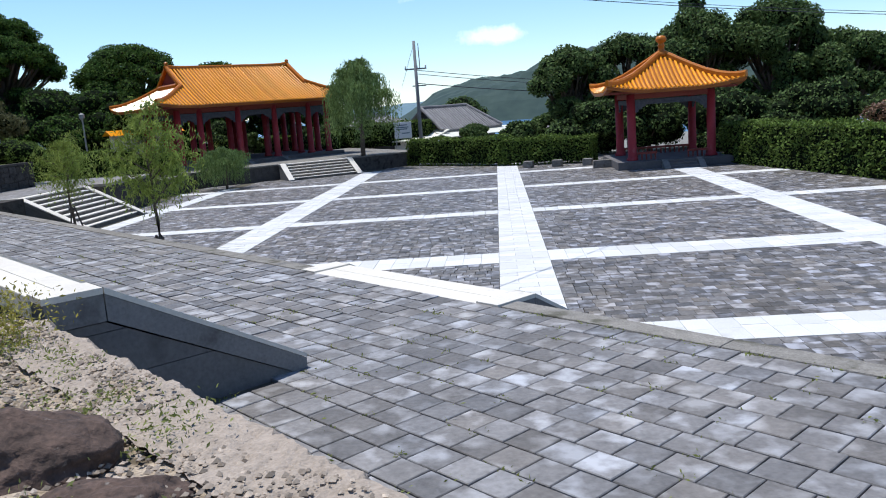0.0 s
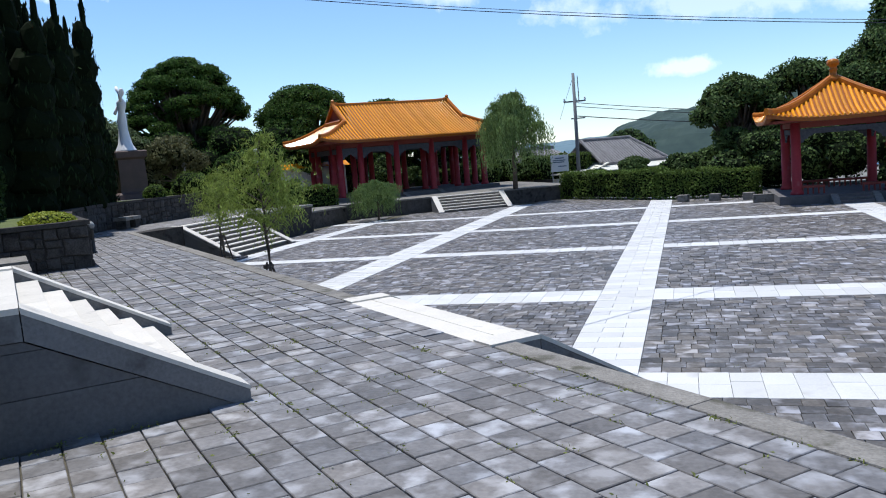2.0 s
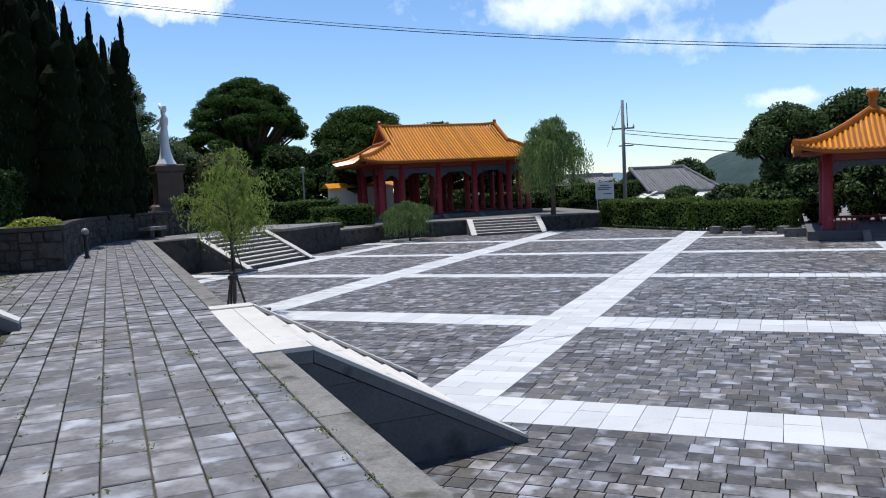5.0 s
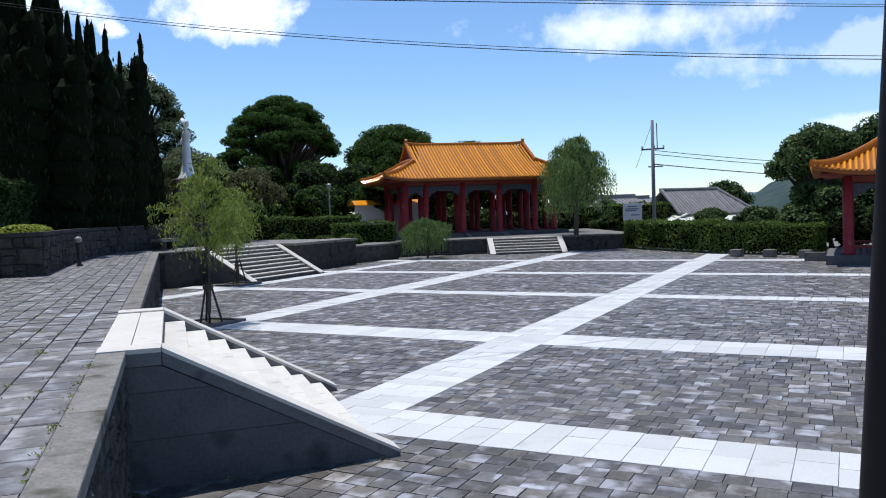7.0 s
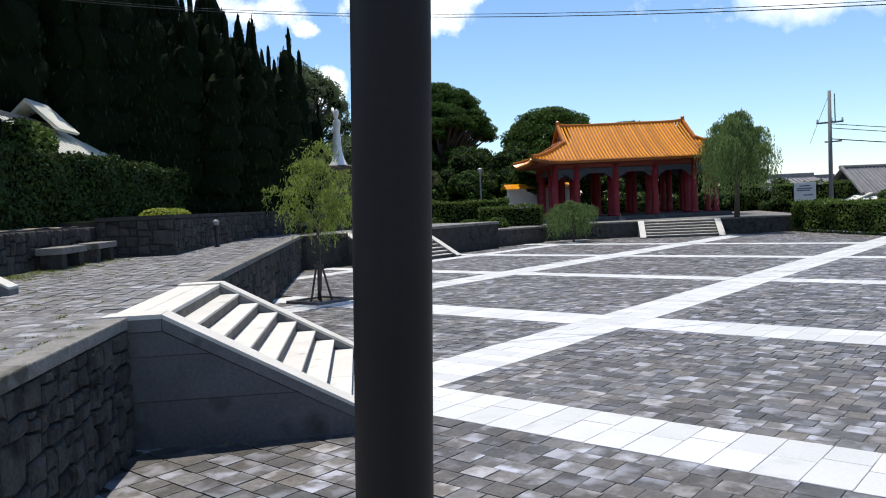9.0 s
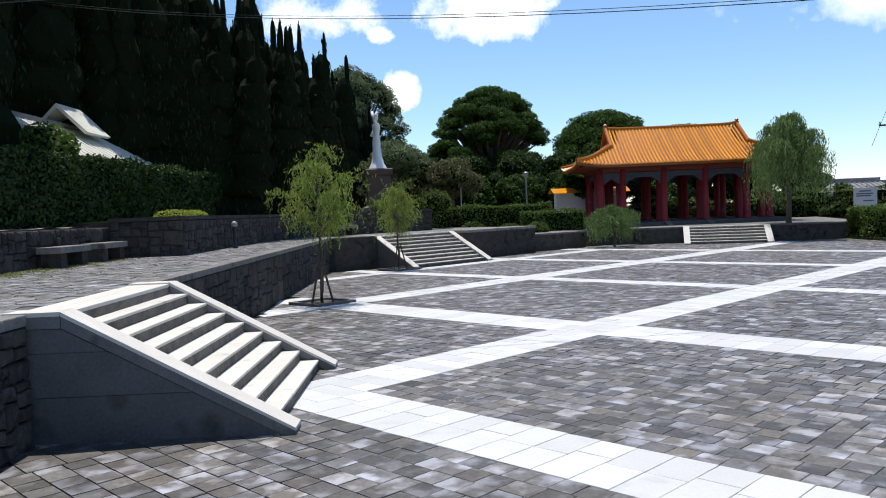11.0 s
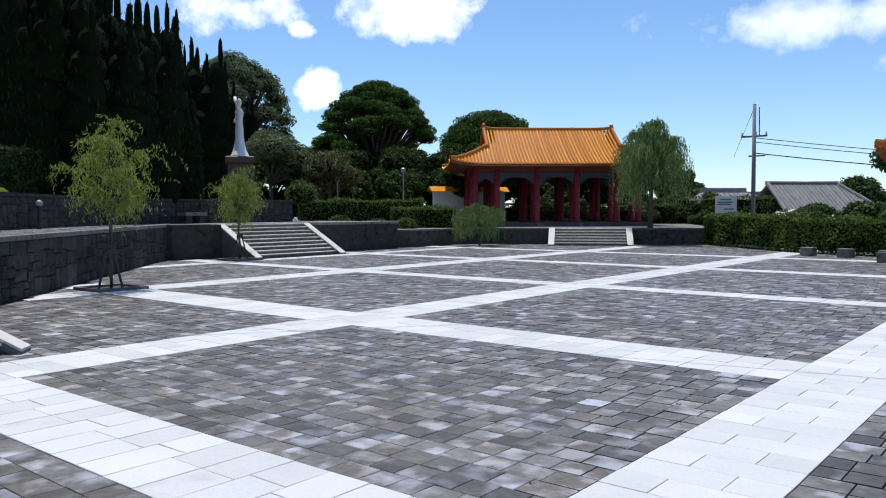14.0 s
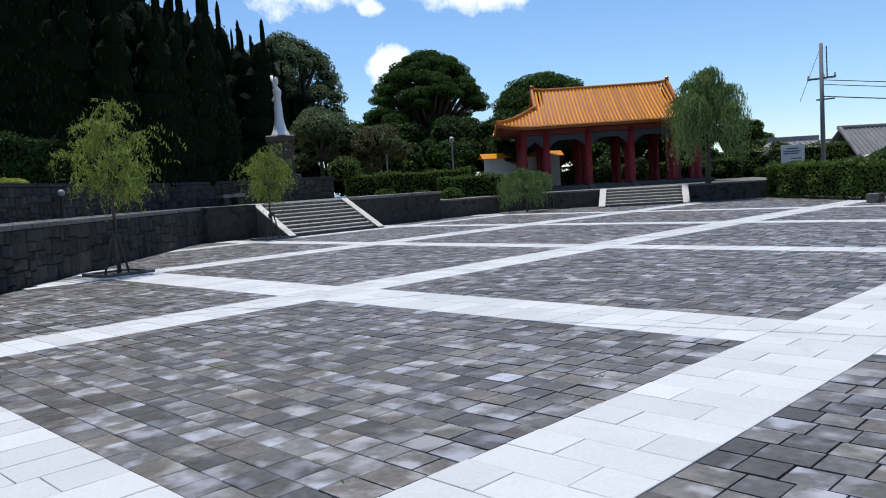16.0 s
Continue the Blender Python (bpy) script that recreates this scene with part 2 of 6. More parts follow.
# Roof sheet between the roll tiles: channel shade is put into its colour.
M["valley"] = mat("shaded_valley_tile", (0.20, 0.050, 0.004), (0.34, 0.10, 0.008), 0.4, 2, 14, 0.1, spec=0.3)
M["red"] = mat("red_lacquer", (0.24, 0.024, 0.034), (0.34, 0.045, 0.05), 0.55, 2, 20, 0.05, spec=0.2, stain=((0.34, 0.10, 0.11), 1.5, 0.62))
M["redbrown"] = mat("red_brown_board", (0.15, 0.028, 0.022), (0.24, 0.05, 0.035), 0.65, 2, 20, 0.05)
M["bluegrey"] = mat("painted_blue_beam", (0.020, 0.028, 0.050), (0.10, 0.105, 0.125), 0.7, 6, 16, 0.05)
M["platform"] = mat("dark_platform_stone", (0.07, 0.065, 0.065), (0.15, 0.14, 0.14), 0.8, 2, 25, 0.3)
M["statue_white"] = mat("white_marble", (0.66, 0.66, 0.66), (0.80, 0.80, 0.79), 0.55, 1.5, 30, 0.05)
M["pedestal"] = mat("brown_granite", (0.055, 0.034, 0.028), (0.11, 0.07, 0.058), 0.6, 2, 50, 0.05)
M["plaster"] = mat("white_plaster", (0.60, 0.60, 0.58), (0.76, 0.76, 0.73), 0.85, 1.2, 20, 0.05)
M["roofgrey"] = mat("grey_roof_tile", (0.11, 0.105, 0.105), (0.27, 0.26, 0.26), 0.75, 2.5, 14, 0.3, piece=0.25)
M["darkwood"] = mat("dark_wood", (0.035, 0.03, 0.028), (0.07, 0.06, 0.055), 0.8, 3, 25, 0.2)
M["pole"] = mat("concrete_pole", (0.13, 0.135, 0.145), (0.21, 0.215, 0.22), 0.8, 3, 30, 0.05)
M["paint_dark"] = mat("dark_brown_paint", (0.012, 0.011, 0.014), (0.020, 0.018, 0.022), 0.55, 3, 90, 0.05, spec=0.2)
M["wire"] = mat("black_cable", (0.03, 0.03, 0.035), None, 0.6, 3, 30, 0.0)
M["metal"] = mat("grey_metal", (0.30, 0.30, 0.31), (0.42, 0.42, 0.43), 0.45, 4, 30, 0.05, metal=0.6)
M["lampblack"] = mat("black_metal", (0.02, 0.02, 0.02), (0.04, 0.04, 0.04), 0.5, 4, 30, 0.05)
M["lampglass"] = mat("milky_globe", (0.22, 0.22, 0.21), (0.32, 0.32, 0.31), 0.4, 4, 30, 0.0)
M["signwhite"] = mat("white_sign_board", (0.55, 0.57, 0.58), (0.66, 0.67, 0.68), 0.5, 2, 20, 0.0)
M["signdark"] = mat("sign_print", (0.08, 0.12, 0.16), None, 0.6, 2, 20, 0.0)
M["whiteroof"] = mat("pale_sheet_roof", (0.55, 0.53, 0.44), (0.74, 0.72, 0.62), 0.5, 1.0, 10, 0.05)
M["hill"] = mat("wooded_hill", (0.017, 0.036, 0.034), (0.040, 0.064, 0.052), 0.95, 0.012, 0.06, 0.0, contrast=0.3)
# Distant hill: the blue of the haze is mixed into its surface colour.
M["hill_far"] = mat("haze_tinted_hill", (0.10, 0.16, 0.19), (0.13, 0.19, 0.22), 0.95, 0.01, 0.05, 0.0)
M["sea"] = mat("sea_water", (0.05, 0.13, 0.24), (0.07, 0.16, 0.28), 0.25, 0.02, 0.3, 0.1)
M["earth"] = mat("grey_ground", (0.14, 0.135, 0.12), (0.24, 0.23, 0.20), 0.95, 0.6, 8, 0.3)


# ---- mesh helpers ----
def box(bm, x0, y0, z0, x1, y1, z1, bevel=0.0):
    r = bmesh.ops.create_cube(bm, size=1, matrix=Matrix.Translation(((x0 + x1) / 2, (y0 + y1) / 2, (z0 + z1) / 2))
                              @ Matrix.Diagonal((x1 - x0, y1 - y0, z1 - z0, 1)))
    if bevel:
        es = list({e for v in r["verts"] for e in v.link_edges})
        bmesh.ops.bevel(bm, geom=es, offset=bevel, segments=2, affect="EDGES", profile=0.6)


def prism(bm, poly, z0, z1):
    lo = [bm.verts.new((x, y, z0)) for x, y in poly]
    hi = [bm.verts.new((x, y, z1)) for x, y in poly]
    k = len(poly)
    bm.faces.new(hi)
    bm.faces.new(lo[::-1])
    for i in range(k):
        bm.faces.new((lo[i], lo[(i + 1) % k], hi[(i + 1) % k], hi[i]))


def extrude_profile(bm, prof, u0, u1):
    """A closed profile in (v, z), drawn out from u0 to u1 along the first axis."""
    a = [bm.verts.new((u0, v, z)) for v, z in prof]
    b = [bm.verts.new((u1, v, z)) for v, z in prof]
    k = len(prof)
    bm.faces.new(a)
    bm.faces.new(b[::-1])
    for i in range(k):
        bm.faces.new((a[(i + 1) % k], a[i], b[i], b[(i + 1) % k]))
    bmesh.ops.recalc_face_normals(bm, faces=bm.faces)


def tube(bm, p0, p1, r0, r1, seg=8):
    p0, p1 = Vector(p0), Vector(p1)
    q = (p1 - p0).to_track_quat("Z", "Y").to_matrix()
    rings = []
    for p, r in ((p0, r0), (p1, r1)):
        rings.append([bm.verts.new(p + q @ Vector((r * math.cos(2 * math.pi * i / seg), r * math.sin(2 * math.pi * i / seg), 0))) for i in range(seg)])
    for i in range(seg):
        bm.faces.new((rings[0][i], rings[0][(i + 1) % seg], rings[1][(i + 1) % seg], rings[1][i]))
    bm.faces.new(rings[0][::-1])
    bm.faces.new(rings[1])


def lathe(bm, prof, seg=16, cx=0.0, cy=0.0):
    rings = [[bm.verts.new((cx + r * math.cos(2 * math.pi * i / seg), cy + r * math.sin(2 * math.pi * i / seg), z)) for i in range(seg)] for r, z in prof]
    for a, b in zip(rings, rings[1:]):
        for i in range(seg):
            bm.faces.new((a[i], a[(i + 1) % seg], b[(i + 1) % seg], b[i]))
    bm.faces.new(rings[0][::-1])
    bm.faces.new(rings[-1])


def polytube(bm, pts, r, seg=5, taper=1.0):
    """One unbroken tube along a line of points."""
    rings = []
    for i, p in enumerate(pts):
        d = Vector(pts[min(i + 1, len(pts) - 1)]) - Vector(pts[max(i - 1, 0)])
        q = d.to_track_quat("Z", "Y").to_matrix()
        k2 = r * (1 + (taper - 1) * i / (len(pts) - 1))
        rings.append([bm.verts.new(Vector(p) + q @ Vector((k2 * math.cos(2 * math.pi * k / seg), k2 * math.sin(2 * math.pi * k / seg), 0))) for k in range(seg)])
    for a, c in zip(rings, rings[1:]):
        for k in range(seg):
            bm.faces.new((a[k], a[(k + 1) % seg], c[(k + 1) % seg], c[k]))
    bm.faces.new(rings[0][::-1])
    bm.faces.new(rings[-1])


def mesh_of(name, bm, material, smooth=False):
    me = bpy.data.meshes.new(name)
    bmesh.ops.recalc_face_normals(bm, faces=bm.faces)
    bm.to_mesh(me)
    bm.free()
    me.materials.append(material)
    if smooth:
        me.polygons.foreach_set("use_smooth", [True] * len(me.polygons))
    return me


def thing(name, m=None, label="", category="", group="", kind=""):
    ob = new(name)
    ob.empty_display_size = 0.2
    if m is not None:
        ob.matrix_world = m
    return tagged(ob, label, category, group, kind)


def part(name, bm, material, parent, label="", smooth=False):
    ob = new(name, mesh_of(name, bm, material, smooth))
    if parent is not None:
        ob.parent = parent
    if label:
        ob["label"] = label
    return ob


def solid(name, bm, material, m=None, label="", category="", group="", kind="", smooth=False):
    ob = part(name, bm, material, None, smooth=smooth)
    if m is not None:
        ob.matrix_world = m
    return tagged(ob, label, category, group, kind)


def raw_mesh(name, verts, faces, material):
    me = bpy.data.meshes.new(name)
    me.from_pydata(verts, [], faces)
    me.materials.append(material)
    return me


rng = np.random.default_rng(7)


def leaves_mesh(name, pts, size, material, droop=0.0, aspect=0.5, normals=None):
    """Many small four-cornered leaves at the given places."""
    k = len(pts)
    a = rng.normal(size=(k, 3))
    if droop:
        a[:, 2] -= droop * 3
    a /= np.linalg.norm(a, axis=1)[:, None]
    b = rng.normal(size=(k, 3))
    if normals is not None:
        b = np.cross(normals + 0.5 * rng.normal(size=(k, 3)), a)
    b -= a * (a * b).sum(1)[:, None]
    b /= np.linalg.norm(b, axis=1)[:, None] + 1e-9
    s = size * rng.uniform(0.6, 1.3, size=(k, 1))
    tip, side = a * s, b * s * aspect * 0.5
    v = np.empty((k, 4, 3))
    v[:, 0], v[:, 1], v[:, 2], v[:, 3] = pts - tip * 0.5, pts + side, pts + tip * 0.5, pts - side
    f = np.arange(k * 4).reshape(k, 4)
    me = bpy.data.meshes.new(name)
    me.vertices.add(k * 4)
    me.vertices.foreach_set("co", v.reshape(-1))
    me.loops.add(k * 4)
    me.loops.foreach_set("vertex_index", f.reshape(-1))
    me.polygons.add(k)
    me.polygons.foreach_set("loop_start", np.arange(k) * 4)
    me.update(calc_edges=True)
    me.materials.append(material)
    return me


def blob_points(blobs, count, shell=0.35):
    """Points near the surface of several ellipsoids, shared out by their area."""
    areas = np.array([(rx * ry + ry * rz + rx * rz) for _, (rx, ry, rz) in blobs])
    pick = rng.choice(len(blobs), size=count, p=areas / areas.sum())
    d = rng.normal(size=(count, 3))
    d /= np.linalg.norm(d, axis=1)[:, None]
    r = 1 - shell * rng.random((count, 1)) ** 1.5
    c = np.array([b[0] for b in blobs])[pick]
    e = np.array([b[1] for b in blobs])[pick]
    return c + d * r * e, d


def core_bm(blobs, shrink=0.72):
    bm = bmesh.new()
    for c, r in blobs:
        g = bmesh.ops.create_icosphere(bm, subdivisions=2, radius=1, matrix=Matrix.Translation(c) @ Matrix.Diagonal((r[0] * shrink, r[1] * shrink, r[2] * shrink, 1)))
        for v in g["verts"]:
            v.co += Vector(rng.normal(size=3)) * 0.06 * min(r)
    return bm


def limbs(bm, base, blobs, r0, fork=0.45):
    base = Vector(base)
    top = Vector(np.mean([b[0] for b in blobs], axis=0))
    mid = base.lerp(Vector((top.x, top.y, top.z)), fork)
    mid += Vector((rng.normal() * 0.1, rng.normal() * 0.1, 0))
    tube(bm, base, mid, r0 * 1.15, r0 * 0.8, 9)
    for c, r in blobs:
        c = Vector(c)
        k = mid.lerp(c, 0.5) + Vector((rng.normal() * 0.15, rng.normal() * 0.15, 0.1))
        tube(bm, mid, k, r0 * 0.5, r0 * 0.32, 6)
        tube(bm, k, c, r0 * 0.32, r0 * 0.12, 6)


def tree(name, base, blobs, count, leaf, leafmat, trunk_r, label, core=0.7, droop=0.0, shell=0.35, category="tree", group="", aspect=0.55):
    t = thing(name, Matrix.Translation(base), label, category, group)
    bl = [((c[0], c[1], c[2]), r) for c, r in blobs]
    bm = bmesh.new()
    limbs(bm, (0, 0, -0.1), bl, trunk_r)
    part("trunk", bm, M["bark"], t, smooth=True)
    pts, nor = blob_points(bl, count, shell)
    crown = new("crown", leaves_mesh("crown", pts, leaf, leafmat, droop, aspect, nor))
    crown.parent = t
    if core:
        part("shade_core", core_bm(bl, core), M["core"], t)
    return t


def crown_blobs(w, d, z0, z1, n, rr=0.36, flat=0.8):
    """Overlapping lobes that fill an uneven dome w wide and d deep between z0 and z1."""
    out = []
    for i in range(n):
        f = (i + 0.5) / n
        ang = i * 2.4 + rng.random()
        rad = math.sqrt(rng.random()) * (0.5 + 0.5 * math.sin(math.pi * min(1, 0.25 + f * 0.75)))
        z = z0 + (z1 - z0) * (0.15 + 0.78 * f)
        shrink = 1.0 if f < 0.6 else 1.0 - (f - 0.6) * 1.5
        r = rr * (w + d) / 2 * (0.6 + 0.4 * rng.random()) * max(0.5, shrink)
        out.append(((math.cos(ang) * rad * max(0.05, w / 2 - r * 0.8) * shrink, math.sin(ang) * rad * max(0.05, d / 2 - r * 0.8) * shrink, z - r * 0.25), (r, r, r * flat)))
    return out


def dome_blobs(w, z0, z1, n, r, flat=0.55):
    """Flat lobes laid over a dome, with a few inside it."""
    out = []
    for i in range(n):
        f = (i + 0.5) / n
        a = i * 2.39996 + rng.random() * 0.5
        rad = math.sqrt(f) * (w / 2 - r * 0.7) * rng.uniform(0.84, 1.08)
        top = z0 + (z1 - z0) * math.sqrt(max(0.0, 1 - (rad / (w / 2)) ** 2)) - r * flat
        z = top if i % 4 else z0 + (top - z0) * rng.uniform(0.2, 0.7)
        k = r * rng.uniform(0.75, 1.25)
        out.append(((math.cos(a) * rad, math.sin(a) * rad, z + rng.normal() * 0.15), (k, k, k * flat)))
    return out


# the terrace frame: first axis along the retaining wall, second axis towards the plaza
UV = pose(0.1, -8.8, 0, 0, 0, -43.7)
T_Z = 1.345      # terrace level


def uv_world(u, v, z=0.0):
    return UV @ Vector((u, v, z))


def to_uv(x, y):
    p = UV.inverted() @ Vector((x, y, 0))
    return p.x, p.y


# ---- ground, sea, hills ----
bm = bmesh.new()
prism(bm, [(-900, -300), (900, -300), (900, 62), (-900, 62)], -1.6, -0.6)
solid("ground", bm, M["earth"], label="grey earth ground around the memorial park", category="ground", kind="structure")
bm = bmesh.new()
prism(bm, [(-4000, 62), (4000, 62), (4000, 4500), (-4000, 4500)], -16, -15)
solid("water", bm, M["sea"], label="calm blue sea water of the bay", category="sea", kind="structure")

# ---- plaza floor ----
bm = bmesh.new()
prism(bm, [(-17.5, -18), (14, -18), (14, 33), (-17.5, 33)], -0.6, -0.03)
plaza = solid("floor", bm, M["joint"], label="plaza floor of dark stone pavers with pale granite bands", category="paving", kind="structure")

# retaining wall of the terrace, along u, outer face at v = 0
KERB = 0.13
wall = thing("wall_terrace", UV, "dark rough stone retaining wall along the raised terrace", "retaining wall", kind="structure")
bm = bmesh.new()
box(bm, -24.4, -0.5, -0.3, 5.3, 0.04, T_Z - 0.12)
part("wall_core", bm, M["wallcore"], wall)

terr = thing("floor_terrace", UV, "raised terrace paved with square grey stone slabs", "paving", kind="structure")
bm = bmesh.new()
prism(bm, [(-27.5, -5.2), (5.3, -5.2), (5.3, -0.5), (-27.5, -0.5)], -0.5, T_Z - 0.03)
part("bedding", bm, M["joint"], terr)

# ramp that runs down past the end of the terrace
bm = bmesh.new()
extrude_profile(bm, [(-14, 2.83), (9.6, 0.0), (9.6, -0.5), (-14, -0.5)], 5.3, 9.8)
solid("ramp", bm, M["earth"], UV, "sloping grey paved ramp beside the terrace", "ramp", kind="structure")


# ---- stairs ----
def cut_band(poly, lo, hi):
    """A convex profile in (v, z), cut down to the heights between lo and hi."""
    for level, keep in ((lo, 1), (hi, -1)):
        out = []
        for (v0, z0), (v1, z1) in zip(poly, poly[1:] + poly[:1]):
            in0, in1 = (z0 - level) * keep >= 0, (z1 - level) * keep >= 0
            if in0:
                out.append((v0, z0))
            if in0 != in1:
                k = (level - z0) / (z1 - z0)
                out.append((v0 + (v1 - v0) * k, level))
        poly = out
    return poly


def stair(name, m, width, risers, rise, tread, landing, label, wing=0.30, tip=0.07, band=0.17):
    """Straight flight with sloping cheeks. Local axes: x across, y down the flight from the top edge, z up from the foot."""
    t = thing(name, m, label, "stairs", kind="structure")
    rs = random.Random(int(width * 1000) + risers)
    h = risers * rise
    run = (risers - 1) * tread
    for i in range(risers - 1):
        z = h - (i + 1) * rise
        split = wing + (width - 2 * wing) * rs.uniform(0.3, 0.7)
        for x0, x1 in ((wing, split - 0.003), (split + 0.003, width - wing)):
            bm = bmesh.new()
            box(bm, x0, landing + i * tread - 0.02, z - 0.035, x1, landing + (i + 1) * tread, z, 0.008)
            part("tread", bm, M["stairstone"], t)
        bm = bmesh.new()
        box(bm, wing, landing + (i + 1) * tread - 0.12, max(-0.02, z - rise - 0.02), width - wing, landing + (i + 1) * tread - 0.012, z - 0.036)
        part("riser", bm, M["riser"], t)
    for y0, y1 in ((0, landing * 0.5 - 0.003), (landing * 0.5 + 0.003, landing)):
        bm = bmesh.new()
        box(bm, wing + 0.003, y0, h - rise - 0.03, width - wing - 0.003, y1, h, 0.008)
        part("landing_slab", bm, M["stairstone"], t)
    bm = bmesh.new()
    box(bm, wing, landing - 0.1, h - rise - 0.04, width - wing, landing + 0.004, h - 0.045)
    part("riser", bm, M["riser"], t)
    bm = bmesh.new()
    extrude_profile(bm, [(0.02, -0.1), (0.02, h - rise), (landing, h - rise), (landing + run, -0.02), (landing + run, -0.1)], wing, width - wing)
    part("body", bm, M["sideconcrete"], t)
    e = landing + run + tread * 0.9
    zt = h + 0.02
    g = 0.004
    for x0, x1 in ((0, wing), (width - wing, width)):
        # level and sloping stones of the cheek: pale top, shade painted into the face
        for prof, face in (([(0, zt - 0.045), (0, zt), (landing - g, zt), (landing - g, zt - 0.045)], [(0.01, zt - band), (0.01, zt - 0.046), (landing - g, zt - 0.046), (landing - g, zt - band)]),
                           ([(landing + g, zt - 0.045), (landing + g, zt), (e, tip), (e, tip - 0.035)], [(landing + g, zt - band), (landing + g, zt - 0.046), (e - 0.004, tip - 0.036), (e - 0.004, -0.02), (e - 0.10, -0.02)])):
            bm = bmesh.new()
            extrude_profile(bm, prof, x0 - 0.012, x1 + 0.004)
            part("cheek", bm, M["stairstone"], t)
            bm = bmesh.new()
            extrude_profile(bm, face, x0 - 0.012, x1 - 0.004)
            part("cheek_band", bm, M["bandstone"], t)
        side = [(0.03, -0.1), (0.03, zt - band - 0.008), (landing - 0.01, zt - band - 0.008), (e - 0.13, -0.01), (e - 0.13, -0.1)]
        level = -0.1
        for top in (0.36 * h, 0.70 * h, h):
            poly = cut_band(side, level, top - 0.006)
            if len(poly) > 2:
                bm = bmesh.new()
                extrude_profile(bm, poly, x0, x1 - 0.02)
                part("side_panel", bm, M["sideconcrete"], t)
            level = top
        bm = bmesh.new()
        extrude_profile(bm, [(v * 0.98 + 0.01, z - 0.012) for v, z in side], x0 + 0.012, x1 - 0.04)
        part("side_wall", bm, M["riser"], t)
    return t


S1 = UV @ pose(-3.65, -0.14, 0)
stair("stairs_1", S1, 3.68, 9, T_Z / 9, 0.262, 0.58, "pale granite stairs with sloping cheeks down to the plaza")
S0 = UV @ pose(-3.65, -4.35, T_Z)
stair("stairs_2", S0, 3.66, 7, 0.985 / 7, 0.223, 0.40, "pale granite stairs from the upper bed to the terrace", tip=0.12, band=0.24)
S2 = pose(-17.35, 14.75, 0, 0, 0, -90)
stair("stairs_3", S2, 4.75, 9, 1.31 / 9, 0.27, 0.45, "wide granite stairs between plaza and terrace")
S3R = 30.0
S3 = pose(-12.55, 28.15, 0, 0, 0, 180 + S3R) @ pose(-4.35, 0, 0)
stair("stairs_4", S3, 4.35, 6, 0.88 / 6, 0.28, 0.40, "granite stairs up to the pavilion terrace")


# ---- blocky stone walls (rough coursed face stones) ----
def stone_face(parent, u0, u1, z0, z1, v, m, seed, size=0.34, back=0.12, at=None):
    """Rough fitted stones: the face is split again and again, and the shared corners are pushed about."""
    r = random.Random(seed)

    def split(a, b, c, d):
        w, hh = b - a, d - c
        big = size * r.uniform(0.8, 1.7)
        if w < big and hh < big * 0.8:
            return [(a, b, c, d)]
        if w / hh > r.uniform(0.9, 1.6):
            k = a + w * r.uniform(0.36, 0.64)
            return split(a, k, c, d) + split(k, b, c, d)
        k = c + hh * r.uniform(0.36, 0.64)
        return split(a, b, c, k) + split(a, b, k, d)

    def push(x, z):
        q = Vector((x * 5.3 + seed, z * 5.3, 0.0))
        dx, dz = 0.055 * noise.noise(q), 0.05 * noise.noise(q + Vector((0, 0, 9)))
        return (x + (dx if u0 + 0.01 < x < u1 - 0.01 else 0), z + (dz if z0 + 0.01 < z < z1 - 0.01 else 0))

    for a, b, c, d in split(u0, u1, z0, z1):
        ring = [push(a, c), push((a + b) / 2, c), push(b, c), push(b, (c + d) / 2), push(b, d), push((a + b) / 2, d), push(a, d), push(a, (c + d) / 2)]
        cx, cz = (a + b) / 2, (c + d) / 2
        shrink = 1 - 0.007 / (0.5 * min(b - a, d - c))
        ring = [(cx + (x - cx) * shrink, cz + (z - cz) * shrink) for x, z in ring]
        d0 = r.uniform(-0.014, 0.014)
        bm = bmesh.new()
        loops = []
        for k, out, rag in ((1.0, -back, 0), (1.0, d0 - 0.02, 0), (0.88, d0 + 0.004, 0.008), (0.5, d0 + 0.012, 0.014)):
            loops.append([bm.verts.new((cx + (x - cx) * k, v + out + r.uniform(-rag, rag), cz + (z - cz) * k)) for x, z in ring])
        for p, q in zip(loops, loops[1:]):
            for i in range(8):
                bm.faces.new((p[i], p[(i + 1) % 8], q[(i + 1) % 8], q[i]))
        bm.faces.new(loops[-1])
        stone = part("stone", bm, m, parent)
        if at is not None:
            stone.matrix_basis = at


stone_face(wall, -24.4, -10.0, -0.02, T_Z - 0.11, 0.11, M["wallstone"], 3, 0.5)
stone_face(wall, -10.0, -3.68, -0.02, T_Z - 0.11, 0.11, M["wallstone"], 5, 0.34)
stone_face(wall, 0.04, 5.3, -0.02, T_Z - 0.11, 0.11, M["wallstone"], 4, 0.26)
for a, b in ((-24.4, -3.70), (0.06, 5.3)):
    u = a
    while u < b - 0.01:
        e = min(u + 2.4, b)
        bm = bmesh.new()
        box(bm, u + 0.003, -KERB, T_Z - 0.105, e - 0.003, 0.125, T_Z + 0.012, 0.015)
        part("kerb_stone", bm, M["kerb"], wall)
        u = e

